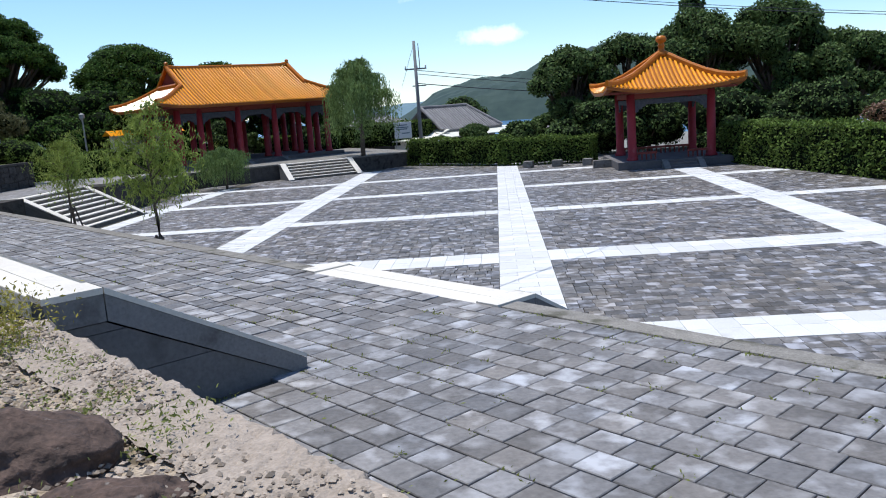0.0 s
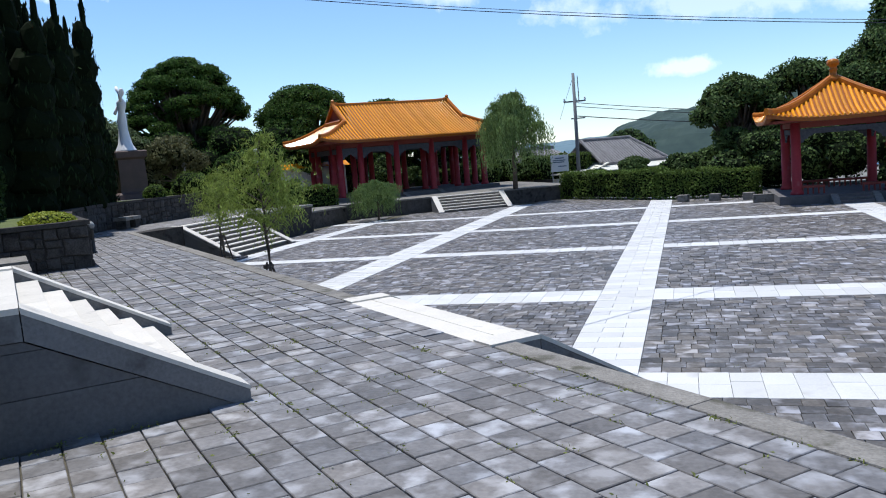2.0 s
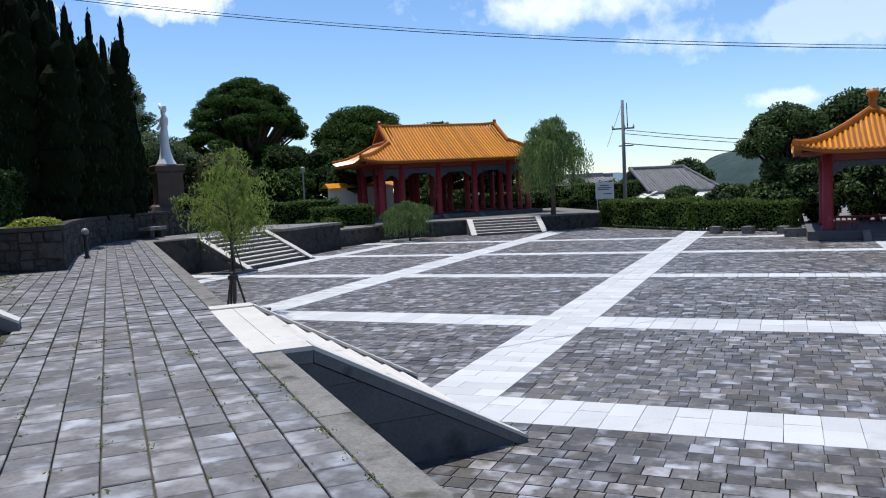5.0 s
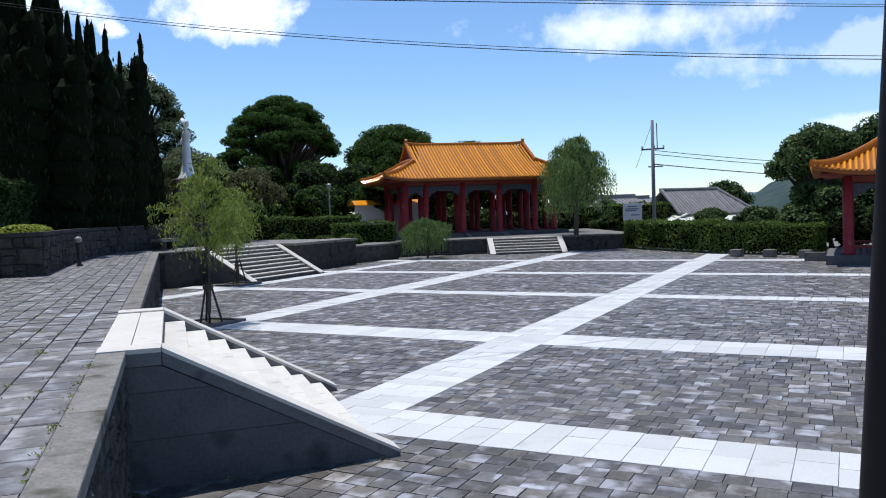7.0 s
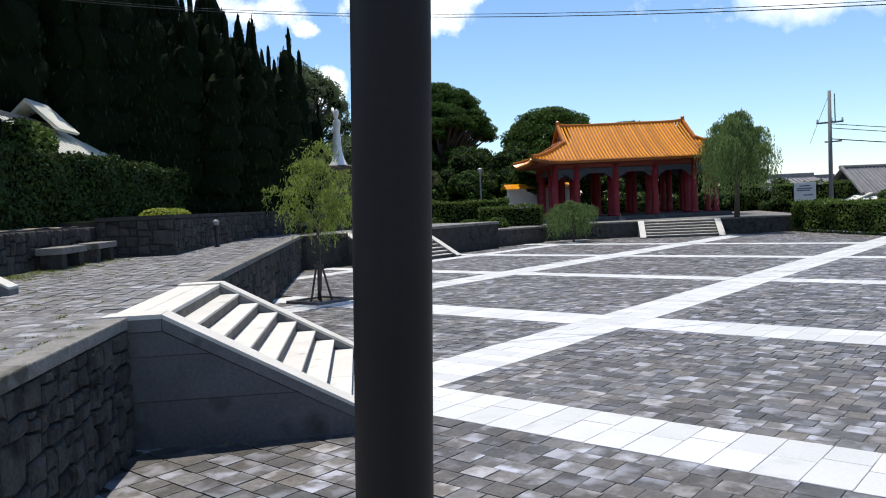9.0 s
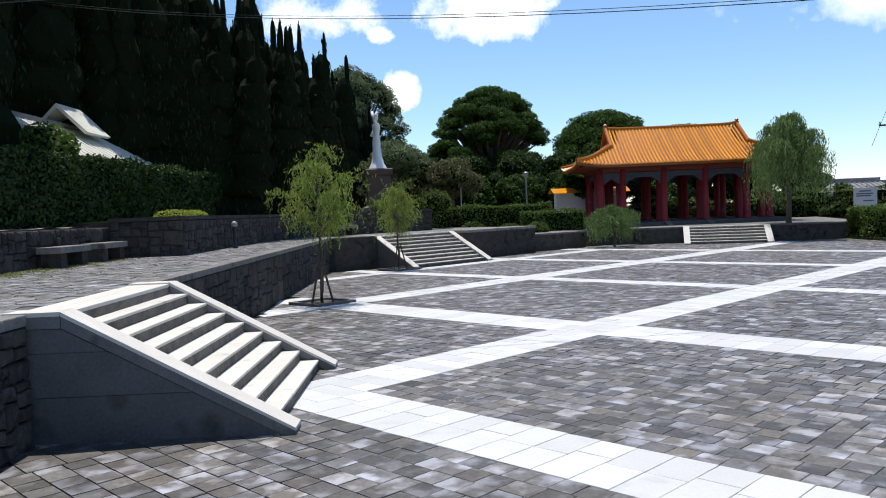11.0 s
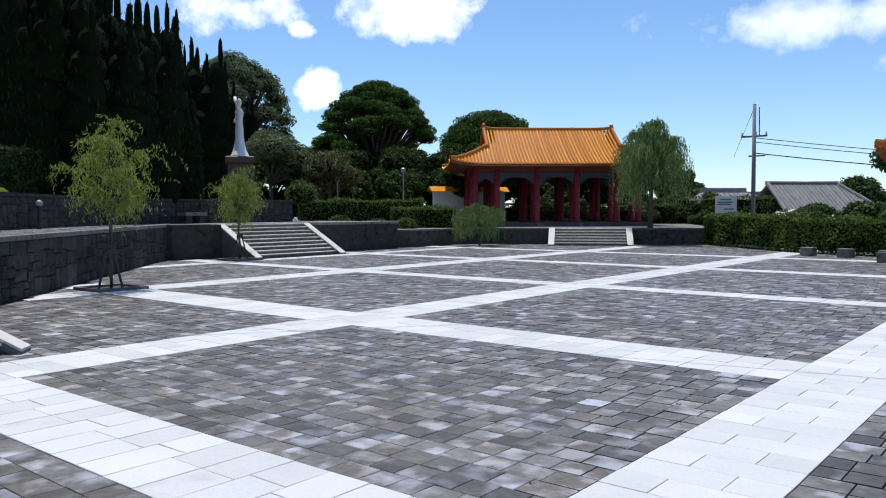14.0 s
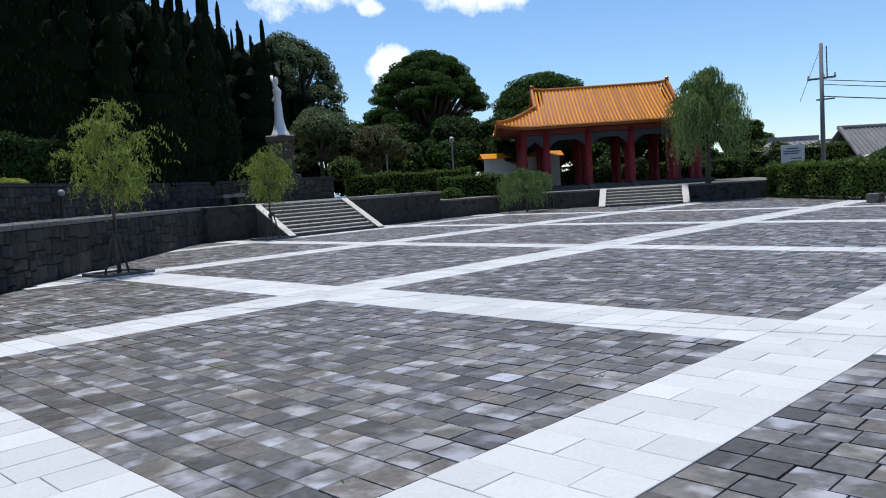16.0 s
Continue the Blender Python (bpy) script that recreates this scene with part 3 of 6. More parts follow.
# far end of the terrace wall beside the wide stairs, and the wall beyond them
wall2 = thing("wall_west", None, "dark stone retaining wall beside the wide stairs", "retaining wall", kind="structure")
bm = bmesh.new()
prism(bm, [(-17.6, 7.6), (-17.0, 8.0), (-16.7, 8.8), (-16.7, 10.0), (-17.6, 10.0)], -0.3, T_Z - 0.02)
part("wall_end", bm, M["wallstone"], wall2)
bm = bmesh.new()
prism(bm, [(-17.6, 14.78), (-16.1, 14.78), (-16.1, 19.8), (-17.6, 19.8)], -0.3, T_Z - 0.12)
part("wall_body", bm, M["wallstone"], wall2)
bm = bmesh.new()
box(bm, -17.65, 14.80, T_Z - 0.12, -16.05, 19.85, T_Z, 0.015)
part("coping", bm, M["kerb"], wall2)
bm = bmesh.new()
prism(bm, [(-45, 7.7), (-17.7, 7.7), (-17.3, 9.9), (-17.3, 19.8), (-45, 19.8)], -0.4, T_Z - 0.02)
solid("floor_west", bm, M["tpaver_rest"], label="grey paved walk behind the wide stairs", category="paving", kind="structure")

# pavilion terrace
P_Z = 0.88
bm = bmesh.new()
PT = pose(-12.55, 28.15, 0, 0, 0, S3R)
for_poly = [PT @ Vector(p) for p in ((-6.2, 0.15, 0), (9.0, 0.15, 0), (9.0, 30, 0), (-30, 30, 0), (-30, 0.15, 0))]
prism(bm, [(-17.2, 19.85), (-16.3, 24.4)] + [(p.x, p.y) for p in for_poly[:3]] + [(-20, 60), (-60, 60), (-60, 19.85)], -0.5, P_Z - 0.08)
wall3 = solid("wall_pavilion_terrace", bm, M["wallstone"], label="dark stone wall of the pavilion terrace", category="retaining wall", kind="structure")
bm = bmesh.new()
prism(bm, [(-17.25, 19.87), (-16.24, 24.36)] + [((PT @ Vector(p)).x, (PT @ Vector(p)).y) for p in ((-6.2, 0.10, 0), (9.05, 0.10, 0), (9.05, 30, 0))] + [(-20, 60.05), (-60.05, 60.05), (-60.05, 19.87)], P_Z - 0.08, P_Z)
solid("floor_pavilion_terrace", bm, M["kerb"], label="pale stone paving of the pavilion terrace", category="paving", kind="structure")

# ---- upper beds ----
def wpt(u, v):
    p = uv_world(u, v)
    return (p.x, p.y)


UP_Z = 2.40
bm = bmesh.new()
bed_poly = [wpt(-13.1, -2.35), wpt(-18, -2.35), wpt(-23.5, -1.95), wpt(-26.2, -1.2), (-20.5, 10.3), (-20.2, 16.6), (-34, 25), (-60, 10), wpt(-40, -30), wpt(-13.1, -30)]
prism(bm, bed_poly, 0.5, UP_Z - 0.10)
planter = solid("wall_planter", bm, M["wallcore"], label="dark stone planter wall along the terrace", category="planter wall", kind="structure")
bm = bmesh.new()
pts = [Vector(p) for p in [wpt(-13.1, -4.3)] + bed_poly[:6]]
for a, b in zip(pts, pts[1:]):
    d = (b - a).normalized()
    nrm = Vector((d.y, -d.x))
    if nrm.dot(a - Vector((-40, 0))) < 0:
        nrm = -nrm
    turn = math.degrees(math.atan2(d.y, d.x)) + (180 if nrm.dot(Vector((-d.y, d.x))) < 0 else 0)
    start = b if nrm.dot(Vector((-d.y, d.x))) < 0 else a
    stone_face(planter, 0.0, (b - a).length, 1.2, UP_Z - 0.11, 0.035, M["wallstone"], 31, 0.38, 0.1, pose(start.x, start.y, 0, 0, 0, turn))
    n2 = int(max(1, (b - a).length / 1.1))
    for i in range(n2):
        p, q = a.lerp(b, i / n2), a.lerp(b, (i + 1) / n2)
        q = p + (q - p) * 0.994
        prism(bm, [tuple(p + nrm * 0.06), tuple(q + nrm * 0.06), tuple(q - nrm * 0.32), tuple(p - nrm * 0.32)], UP_Z - 0.10, UP_Z)
solid("planter_coping", bm, M["wallstone"], label="dark coping stones on the planter wall", category="coping", kind="structure")
bm = bmesh.new()
prism(bm, [tuple(Vector(p) * 0.999 + Vector((-0.3, 0.0))) for p in bed_poly], UP_Z - 0.11, UP_Z - 0.06)
solid("soil_planter", bm, M["lawn"], label="planted soil behind the planter wall", category="planting bed", kind="structure")

# set-back wall and gravel bed above the terrace
wall4 = thing("wall_upper", UV, "stone wall with concrete coping below the gravel bed", "retaining wall", kind="structure")
BED_Z = 2.20
bm = bmesh.new()
box(bm, 0.12, -4.75, 0.9, 4.6, -4.34, BED_Z - 0.02)
part("wall_body", bm, M["concrete"], wall4)
bm = bmesh.new()
box(bm, -13.1, -4.9, 0.9, -3.66, -4.36, BED_Z)
part("wall_body", bm, M["wallstone"], wall4)
stone_face(wall4, -13.1, -3.7, T_Z - 0.02, BED_Z - 0.02, -4.30, M["wallstone"], 9, 0.36)
cv, cf = [], []
NCU, NCV = 150, 12
for j in range(NCV + 1):
    for i in range(NCU + 1):
        u = 0.08 + 4.55 * i / NCU
        edge = 0.05 * noise.noise(Vector((u * 4, 0, 0))) + 0.03 * noise.noise(Vector((u * 15, 2, 0)))
        v = -4.34 + edge - 0.42 * j / NCV * (1 + edge)
        z = BED_Z + 0.03 + 0.02 * noise.noise(Vector((u * 5, v * 5, 1))) + 0.015 * noise.noise(Vector((u * 20, v * 20, 1))) - (0.05 if j == 0 else 0)
        cv.append((u, v, z))
for i in range(NCU + 1):
    cv.append((cv[i][0], cv[i][1] - 0.02, BED_Z - 0.35))
for j in range(NCV):
    for i in range(NCU):
        a = j * (NCU + 1) + i
        cf.append((a, a + NCU + 1, a + NCU + 2, a + 1))
k0 = (NCV + 1) * (NCU + 1)
for i in range(NCU):
    cf.append((k0 + i, i, i + 1, k0 + i + 1))
cp = new("coping", raw_mesh("coping", cv, cf, M["concrete"]))
cp.parent = wall4
cp["label"] = "broken rough concrete edge"

# gravel bed as an uneven sheet
me_v, me_f = [], []
NX, NY = 60, 70
for j in range(NY + 1):
    for i in range(NX + 1):
        u, v = -16 + i * (21.2 / NX), -4.5 - j * (16.0 / NY)
        z = BED_Z + 0.01 + 0.05 * noise.noise(Vector((u * 1.3, v * 1.3, 0))) + 0.02 * noise.noise(Vector((u * 6, v * 6, 3))) + 0.02 * max(0, -4.9 - v)
        me_v.append((u, v, z))
for j in range(NY):
    for i in range(NX):
        a = j * (NX + 1) + i
        me_f.append((a, a + NX + 1, a + NX + 2, a + 1))
ob = new("gravel_bed", raw_mesh("gravel_bed", me_v, me_f, M["soil"]))
ob.matrix_world = UV
tagged(ob, "sandy gravel bed with sparse weeds behind the concrete edge", "gravel bed", kind="structure")


def pebbles(name, count, area, m, material, label, smin=0.015, smax=0.06):
    """Loose stones scattered over a patch of the gravel bed."""
    vs, fs = [], []
    base = [(1, 0, 0), (-1, 0, 0), (0, 1, 0), (0, -1, 0), (0, 0, 1), (0, 0, -1)]
    tri = [(0, 2, 4), (2, 1, 4), (1, 3, 4), (3, 0, 4), (2, 0, 5), (1, 2, 5), (3, 1, 5), (0, 3, 5)]
    for _ in range(count):
        u, v = rng.uniform(area[0], area[1]), rng.uniform(area[2], area[3])
        s = rng.uniform(smin, smax) * rng.uniform(0.5, 1)
        z = BED_Z + 0.03 + 0.05 * noise.noise(Vector((u * 1.3, v * 1.3, 0)))
        k = len(vs)
        w = rng.uniform(0.7, 1.3, size=(6, 3))
        for b, ww in zip(base, w):
            vs.append((u + b[0] * s * ww[0], v + b[1] * s * ww[1], z + b[2] * s * 0.7 * ww[2]))
        fs += [tuple(k + i for i in t) for t in tri]
    ob = new(name, raw_mesh(name, vs, fs, material))
    ob.matrix_world = m
    return tagged(ob, label, "stones", kind="stuff")


M["pebble"] = mat("pale_pebble", (0.15, 0.115, 0.085), (0.48, 0.40, 0.32), 0.9, 6, 40, 0.2, island=0.55)
pebbles("loose_stones", 15000, (-0.3, 4.9, -7.5, -4.42), UV, M["pebble"], "small pale stones lying loose on the gravel bed", 0.006, 0.024)


def weeds(name, spots, count, height, spread, material, label, m=None, kind="stuff", leaf=0.06):
    pts = []
    for (x, y, z), k in spots:
        kk = int(count * k)
        p = rng.normal(size=(kk, 3)) * spread * (0.5 + k)
        p[:, 2] = rng.random(kk) * height * (0.5 + k)
        pts.append(p + np.array((x, y, z)))
    pts = np.concatenate(pts)
    me = leaves_mesh(name, pts, leaf, material, 0.0, 0.35)
    ob = new(name, me)
    if m is not None:
        ob.matrix_world = m
    return tagged(ob, label, "weeds", kind=kind)


spots = [((rng.uniform(-0.5, 4.8), rng.uniform(-7.6, -4.6), BED_Z + 0.02), rng.uniform(0.2, 0.8)) for _ in range(110)]
weeds("weeds", spots, 260, 0.09, 0.085, M["weed"], "low yellow-green weeds on the gravel bed", UV, leaf=0.026)
spots = [((rng.uniform(-0.9, 0.9), rng.uniform(-6.4, -4.75), BED_Z + 0.05), 1.0) for _ in range(22)]
weeds("low_shrub", spots, 1100, 0.20, 0.12, M["leaf_shrub"], "low yellowing shrub at the corner of the bed", UV, leaf=0.034)


def rock(name, p, s, seed, label):
    bm = bmesh.new()
    bmesh.ops.create_icosphere(bm, subdivisions=5, radius=1)
    for v in bm.verts:
        q = v.co.copy()
        v.co = q * (1 + 0.28 * noise.noise(q * 1.3 + Vector((seed, 0, 0))) + 0.10 * noise.noise(q * 4 + Vector((0, seed, 0))) + 0.05 * noise.noise(q * 10 + Vector((seed, 0, 3))))
        v.co = Vector((v.co.x * s[0], v.co.y * s[1], v.co.z * s[2]))
    return solid(name, bm, M["rock"], UV @ pose(*p, 0, 0, seed * 40), label, "rock", "rocks in the bed", smooth=True)


rock("rock", (2.45, -5.15, BED_Z + 0.02), (0.36, 0.26, 0.20), 1, "dark brown boulder lying on the gravel bed")
rock("rock", (3.05, -5.08, BED_Z - 0.02), (0.30, 0.18, 0.14), 2, "flat dark boulder beside the larger one")


# ---- pavilions ----
def roof_z(e, D, H, power):
    return H * (max(0.0, min(e, D)) / D) ** power


def rib_mesh(path, r):
    """Half-round tile row along a path, with a round end at the eave."""
    vs, fs = [], []
    k = 6
    p = [Vector(q) for q in path]
    d0 = (p[-1] - p[0])
    side = Vector((-d0.y, d0.x, 0)).normalized()
    for q in p:
        for i in range(k):
            a = math.pi * i / (k - 1)
            vs.append(q + side * (math.cos(a) * r) + Vector((0, 0, math.sin(a) * r)))
    for j in range(len(p) - 1):
        for i in range(k - 1):
            a = j * k + i
            fs.append((a, a + 1, a + k + 1, a + k))
    fs.append(tuple(range(k))[::-1])
    return [tuple(v) for v in vs], fs


def hip_roof(parent, Lr, D, skirt, H, power, up, pitch, r_rib, name="roof"):
    """Curved roof over a rectangle. Lr: half ridge; D: half depth; skirt: run of the end slopes; eave at z = 0."""
    Lx = Lr + skirt

    def zz(x, y):
        ax, ay = abs(x), abs(y)
        e = D - ay
        if ax > Lr - 1e-6:
            e = min(e, Lx - ax)
        c = max(0.0, 1 - math.hypot(max(0, Lx - ax), max(0, D - ay)) / 2.2)
        return roof_z(e, D, H, power) + up * c * c

    # sheet
    xs = [-Lx + skirt * i / 8 for i in range(9)] + [Lr * (-1 + 2 * i / 12) for i in range(1, 12)] + [Lr + skirt * i / 8 for i in range(9)]
    ys = [-D + 2 * D * j / 24 for j in range(25)]
    vs, fs = [], []
    for lift in (0.0, -0.14):
        for y in ys:
            for x in xs:
                vs.append((x, y, zz(x * (1 + 1e-7), y) + lift))
    nx, ny = len(xs), len(ys)
    off = nx * ny
    for j in range(ny - 1):
        for i in range(nx - 1):
            a = j * nx + i
            fs.append((a, a + 1, a + nx + 1, a + nx))
            fs.append((off + a, off + a + nx, off + a + nx + 1, off + a + 1))
    for i in range(nx - 1):
        fs.append((i, off + i, off + i + 1, i + 1))
        b = (ny - 1) * nx + i
        fs.append((b, b + 1, off + b + 1, off + b))
    for j in range(ny - 1):
        a, b = j * nx, j * nx + nx - 1
        fs.append((a, a + nx, off + a + nx, off + a))
        fs.append((b, off + b, off + b + nx, b + nx))
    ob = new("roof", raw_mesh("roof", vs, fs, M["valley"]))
    ob.parent = parent

    def rib(path):
        v, f = rib_mesh(path, r_rib)
        q = new("roll_tile", raw_mesh("roll_tile", v, f, M["tile_orange"]))
        q.parent = ob

    n = int(2 * Lx / pitch)
    for i in range(n + 1):
        x = -Lx + (i + 0.5) * 2 * Lx / (n + 1)
        top = D if abs(x) < Lr else Lx - abs(x)
        for s in (-1, 1):
            rib([(x, s * (D + 0.05 - (top + 0.05) * k / 9), zz(x, D - top * k / 9) + 0.01) for k in range(10)])
    n = int(2 * D / pitch)
    for i in range(n + 1):
        y = -D + (i + 0.5) * 2 * D / (n + 1)
        top = min(skirt, D - abs(y))
        for s in (-1, 1):
            rib([(s * (Lx + 0.05 - (top + 0.05) * k / 7), y, zz(Lx - top * k / 7 + 1e-4, y) + 0.01) for k in range(8)])
    return ob, zz, Lx


def ridge_bar(parent, pts, w, h, name="ridge"):
    bm = bmesh.new()
    ring = []
    for i, p in enumerate(pts):
        p = Vector(p)
        d = (Vector(pts[min(i + 1, len(pts) - 1)]) - Vector(pts[max(i - 1, 0)])).normalized()
        s = Vector((-d.y, d.x, 0)).normalized() * w / 2
        ring.append([bm.verts.new(p + s * a + Vector((0, 0, b * h))) for a, b in ((-1, -0.4), (-1, 0.6), (-0.5, 1), (0.5, 1), (1, 0.6), (1, -0.4))])
    for a, b in zip(ring, ring[1:]):
        for i in range(6):
            bm.faces.new((a[i], a[(i + 1) % 6], b[(i + 1) % 6], b[i]))
    bm.faces.new(ring[0])
    bm.faces.new(ring[-1][::-1])
    return part(name, bm, M["ridge_orange"], parent)


def column(parent, x, y, z0, z1, r):
    bm = bmesh.new()
    lathe(bm, [(r * 1.35, z0), (r * 1.35, z0 + 0.08), (r * 1.1, z0 + 0.14), (r, z0 + 0.2), (r * 0.97, z1)], 14, x, y)
    return part("column", bm, M["red"], parent, smooth=True)


def beam(parent, x0, y0, x1, y1, z0, z1, t, material, name="beam"):
    d = Vector((x1 - x0, y1 - y0, 0))
    ln = d.length
    bm = bmesh.new()
    box(bm, 0, -t / 2, z0, ln, t / 2, z1, 0.01)
    ob = part(name, bm, material, parent)
    ob.matrix_basis = pose(x0, y0, 0, 0, 0, math.degrees(math.atan2(d.y, d.x)))
    return ob


def corner_brackets(parent, x, y, dx, dy, z1):
    """Small scalloped bracket under the beam beside a column."""
    bm = bmesh.new()
    prof = [(0.18, z1), (0.66, z1), (0.66, z1 - 0.06), (0.52, z1 - 0.10), (0.47, z1 - 0.18), (0.34, z1 - 0.21), (0.30, z1 - 0.32), (0.18, z1 - 0.36)]
    a = [bm.verts.new((x + dx * s - dy * 0.04, y + dy * s + dx * 0.04, z)) for s, z in prof]
    b = [bm.verts.new((x + dx * s + dy * 0.04, y + dy * s - dx * 0.04, z)) for s, z in prof]
    k = len(prof)
    bm.faces.new(a)
    bm.faces.new(b[::-1])
    for i in range(k):
        bm.faces.new((a[(i + 1) % k], a[i], b[i], b[(i + 1) % k]))
    part("bracket", bm, M["bluegrey"], parent)


PAV1 = pose(-17.1, 35.3, P_Z, 0, 0, 42) @ Matrix.Scale(1.05, 4)
pav = thing("pavilion", PAV1, "large open pavilion with red columns and glazed orange tile roof", "pavilion")
COLX = [-4.8, -3.52, -1.18, 1.18, 3.52, 4.8]
COLY = [-3.0, -1.65, 1.65, 3.0]
EAVE1 = 3.32
bm = bmesh.new()
box(bm, -5.5, -3.7, 0, 5.5, 3.7, 0.22, 0.02)
part("platform", bm, M["platform"], pav)
for x in COLX:
    for y in (-3.0, 3.0):
        column(pav, x, y, 0.22, EAVE1, 0.19)
for x in (-4.8, 4.8):
    for y in (-1.65, 1.65):
        column(pav, x, y, 0.22, EAVE1, 0.19)
for x in (-3.52, -1.18, 1.18, 3.52):
    for y in (-1.65, 1.65):
        column(pav, x, y, 0.22, EAVE1 + 0.5, 0.18)
for y in (-3.0, 3.0):
    beam(pav, -4.9, y, 4.9, y, EAVE1 - 0.16, EAVE1 + 0.10, 0.24, M["redbrown"])
    beam(pav, -4.9, y, 4.9, y, EAVE1 - 0.50, EAVE1 - 0.20, 0.16, M["bluegrey"], "painted_panel")
    for i, x in enumerate(COLX):
        if i < 5:
            corner_brackets(pav, x, y, 1, 0, EAVE1 - 0.5)
        if i > 0:
            corner_brackets(pav, x, y, -1, 0, EAVE1 - 0.5)
for x in (-4.8, 4.8):
    beam(pav, x, -3.1, x, 3.1, EAVE1 - 0.16, EAVE1 + 0.10, 0.24, M["redbrown"])
    beam(pav, x, -3.1, x, 3.1, EAVE1 - 0.50, EAVE1 - 0.20, 0.16, M["bluegrey"], "painted_panel")
for y in (-1.65, 1.65):
    beam(pav, -4.8, y, 4.8, y, EAVE1 - 0.3, EAVE1 + 0.05, 0.2, M["redbrown"])
bm = bmesh.new()
box(bm, -5.9, -3.9, EAVE1 + 0.12, 5.9, 3.9, EAVE1 + 0.24)
part("soffit", bm, M["redbrown"], pav)
roof1 = thing("roof_frame", None)
roof1.parent = pav
roof1.matrix_basis = pose(0, 0, EAVE1 + 0.22)
LR, DD, SK, HH, PW = 3.95, 4.3, 2.35, 2.32, 1.15
rob, zz1, LX1 = hip_roof(roof1, LR, DD, SK, HH, PW, 0.26, 0.205, 0.062)
ridge_bar(roof1, [(x, 0, HH + 0.03 + 0.10 * (abs(x) / LR) ** 10) for x in [-LR - 0.05 + (2 * LR + 0.1) * i / 16 for i in range(17)]], 0.17, 0.13)
for sx in (-1, 1):
    bm = bmesh.new()
    lathe(bm, [(0.13, HH), (0.15, HH + 0.16), (0.10, HH + 0.26), (0.13, HH + 0.34), (0.03, HH + 0.42)], 8, sx * (LR + 0.02), 0)
    part("ridge_ornament", bm, M["ridge_orange"], roof1)
    for sy in (-1, 1):
        ridge_bar(roof1, [(sx * (LR + 0.03), sy * y, roof_z(DD - y, DD, HH, PW) + 0.05) for y in (0.1, 0.5, 0.9, 1.3, 1.6, 1.85, 2.2)], 0.19, 0.2, "gable_ridge")
        ridge_bar(roof1, [(sx * (LR + SK * s), sy * (DD - SK + SK * s), zz1(LR + SK * s + 1e-4, DD - SK + SK * s) + 0.05) for s in (0, 0.2, 0.4, 0.6, 0.8, 1.0)], 0.17, 0.17, "hip_ridge")
    ridge_bar(roof1, [(sx * (LR + 0.08), y, roof_z(SK, DD, HH, PW) + 0.03) for y in (-1.55, -0.5, 0.5, 1.55)], 0.2, 0.2, "gable_sill")
    bm = bmesh.new()
    zg = roof_z(SK, DD, HH, PW)
    pr = [(-1.6, zg - 0.05), (1.6, zg - 0.05)] + [(y, roof_z(DD - abs(y), DD, HH, PW) - 0.05) for y in (1.2, 0.8, 0.4, 0.0, -0.4, -0.8, -1.2)]
    extrude_profile(bm, pr, sx * (LR - 0.25), sx * (LR - 0.05))
    part("gable", bm, M["redbrown"], roof1)
# low ramp kerbs at the front steps
for x in (-1.18, 1.18):
    bm = bmesh.new()
    extrude_profile(bm, [(-4.6, 0.0), (-3.7, 0.24), (-3.5, 0.24), (-3.5, 0.0)], x - 0.15, x + 0.15)
    part("step_kerb", bm, M["kerb"], pav)
bm = bmesh.new()
box(bm, -1.02, -4.1, 0, 1.17, -3.7, 0.11, 0.01)
part("step", bm, M["platform"], pav)

PAV2 = pose(8.03, 22.0, 0, 0, 0, 0)
pav2 = thing("garden_pavilion", PAV2, "square open pavilion with red columns and pointed orange tile roof", "pavilion")
bm = bmesh.new()
box(bm, -2.55, -2.55, 0, 2.55, 2.55, 0.36, 0.02)
part("platform", bm, M["platform"], pav2)
for x in (-1.78, 1.78):
    for y in (-1.78, 1.78):
        column(pav2, x, y, 0.36, 3.35, 0.2)
for s in (-1, 1):
    beam(pav2, -1.9, s * 1.78, 1.9, s * 1.78, 3.12, 3.36, 0.22, M["redbrown"])
    beam(pav2, s * 1.78, -1.9, s * 1.78, 1.9, 3.12, 3.36, 0.22, M["redbrown"])
    beam(pav2, -1.78, s * 1.78, 1.78, s * 1.78, 2.86, 3.08, 0.12, M["bluegrey"], "painted_panel")
    beam(pav2, s * 1.78, -1.78, s * 1.78, 1.78, 2.86, 3.08, 0.12, M["bluegrey"], "painted_panel")
    for t in (-1, 1):
        corner_brackets(pav2, -1.78 * t, s * 1.78, t, 0, 2.86)
        corner_brackets(pav2, s * 1.78, -1.78 * t, 0, t, 2.86)
bm = bmesh.new()
box(bm, -2.7, -2.7, 3.38, 2.7, 2.7, 3.48)
part("soffit", bm, M["redbrown"], pav2)
roof2 = thing("roof_frame", None)
roof2.parent = pav2
roof2.matrix_basis = pose(0, 0, 3.50)
rob2, zz2, LX2 = hip_roof(roof2, 0.02, 3.0, 2.98, 1.62, 1.35, 0.28, 0.205, 0.062)
for sx in (-1, 1):
    for sy in (-1, 1):
        ridge_bar(roof2, [(sx * s, sy * s, zz2(s + 0.02, s) + 0.06) for s in (0.15, 0.6, 1.1, 1.6, 2.1, 2.5, 2.8, 3.0)], 0.2, 0.2, "hip_ridge")
bm = bmesh.new()
lathe(bm, [(0.30, 1.5), (0.30, 1.66), (0.17, 1.72), (0.14, 1.95), (0.19, 2.0), (0.14, 2.05), (0.14, 2.12), (0.24, 2.2), (0.26, 2.3), (0.20, 2.42), (0.05, 2.46)], 14)
part("finial", bm, M["ridge_orange"], roof2, smooth=True)
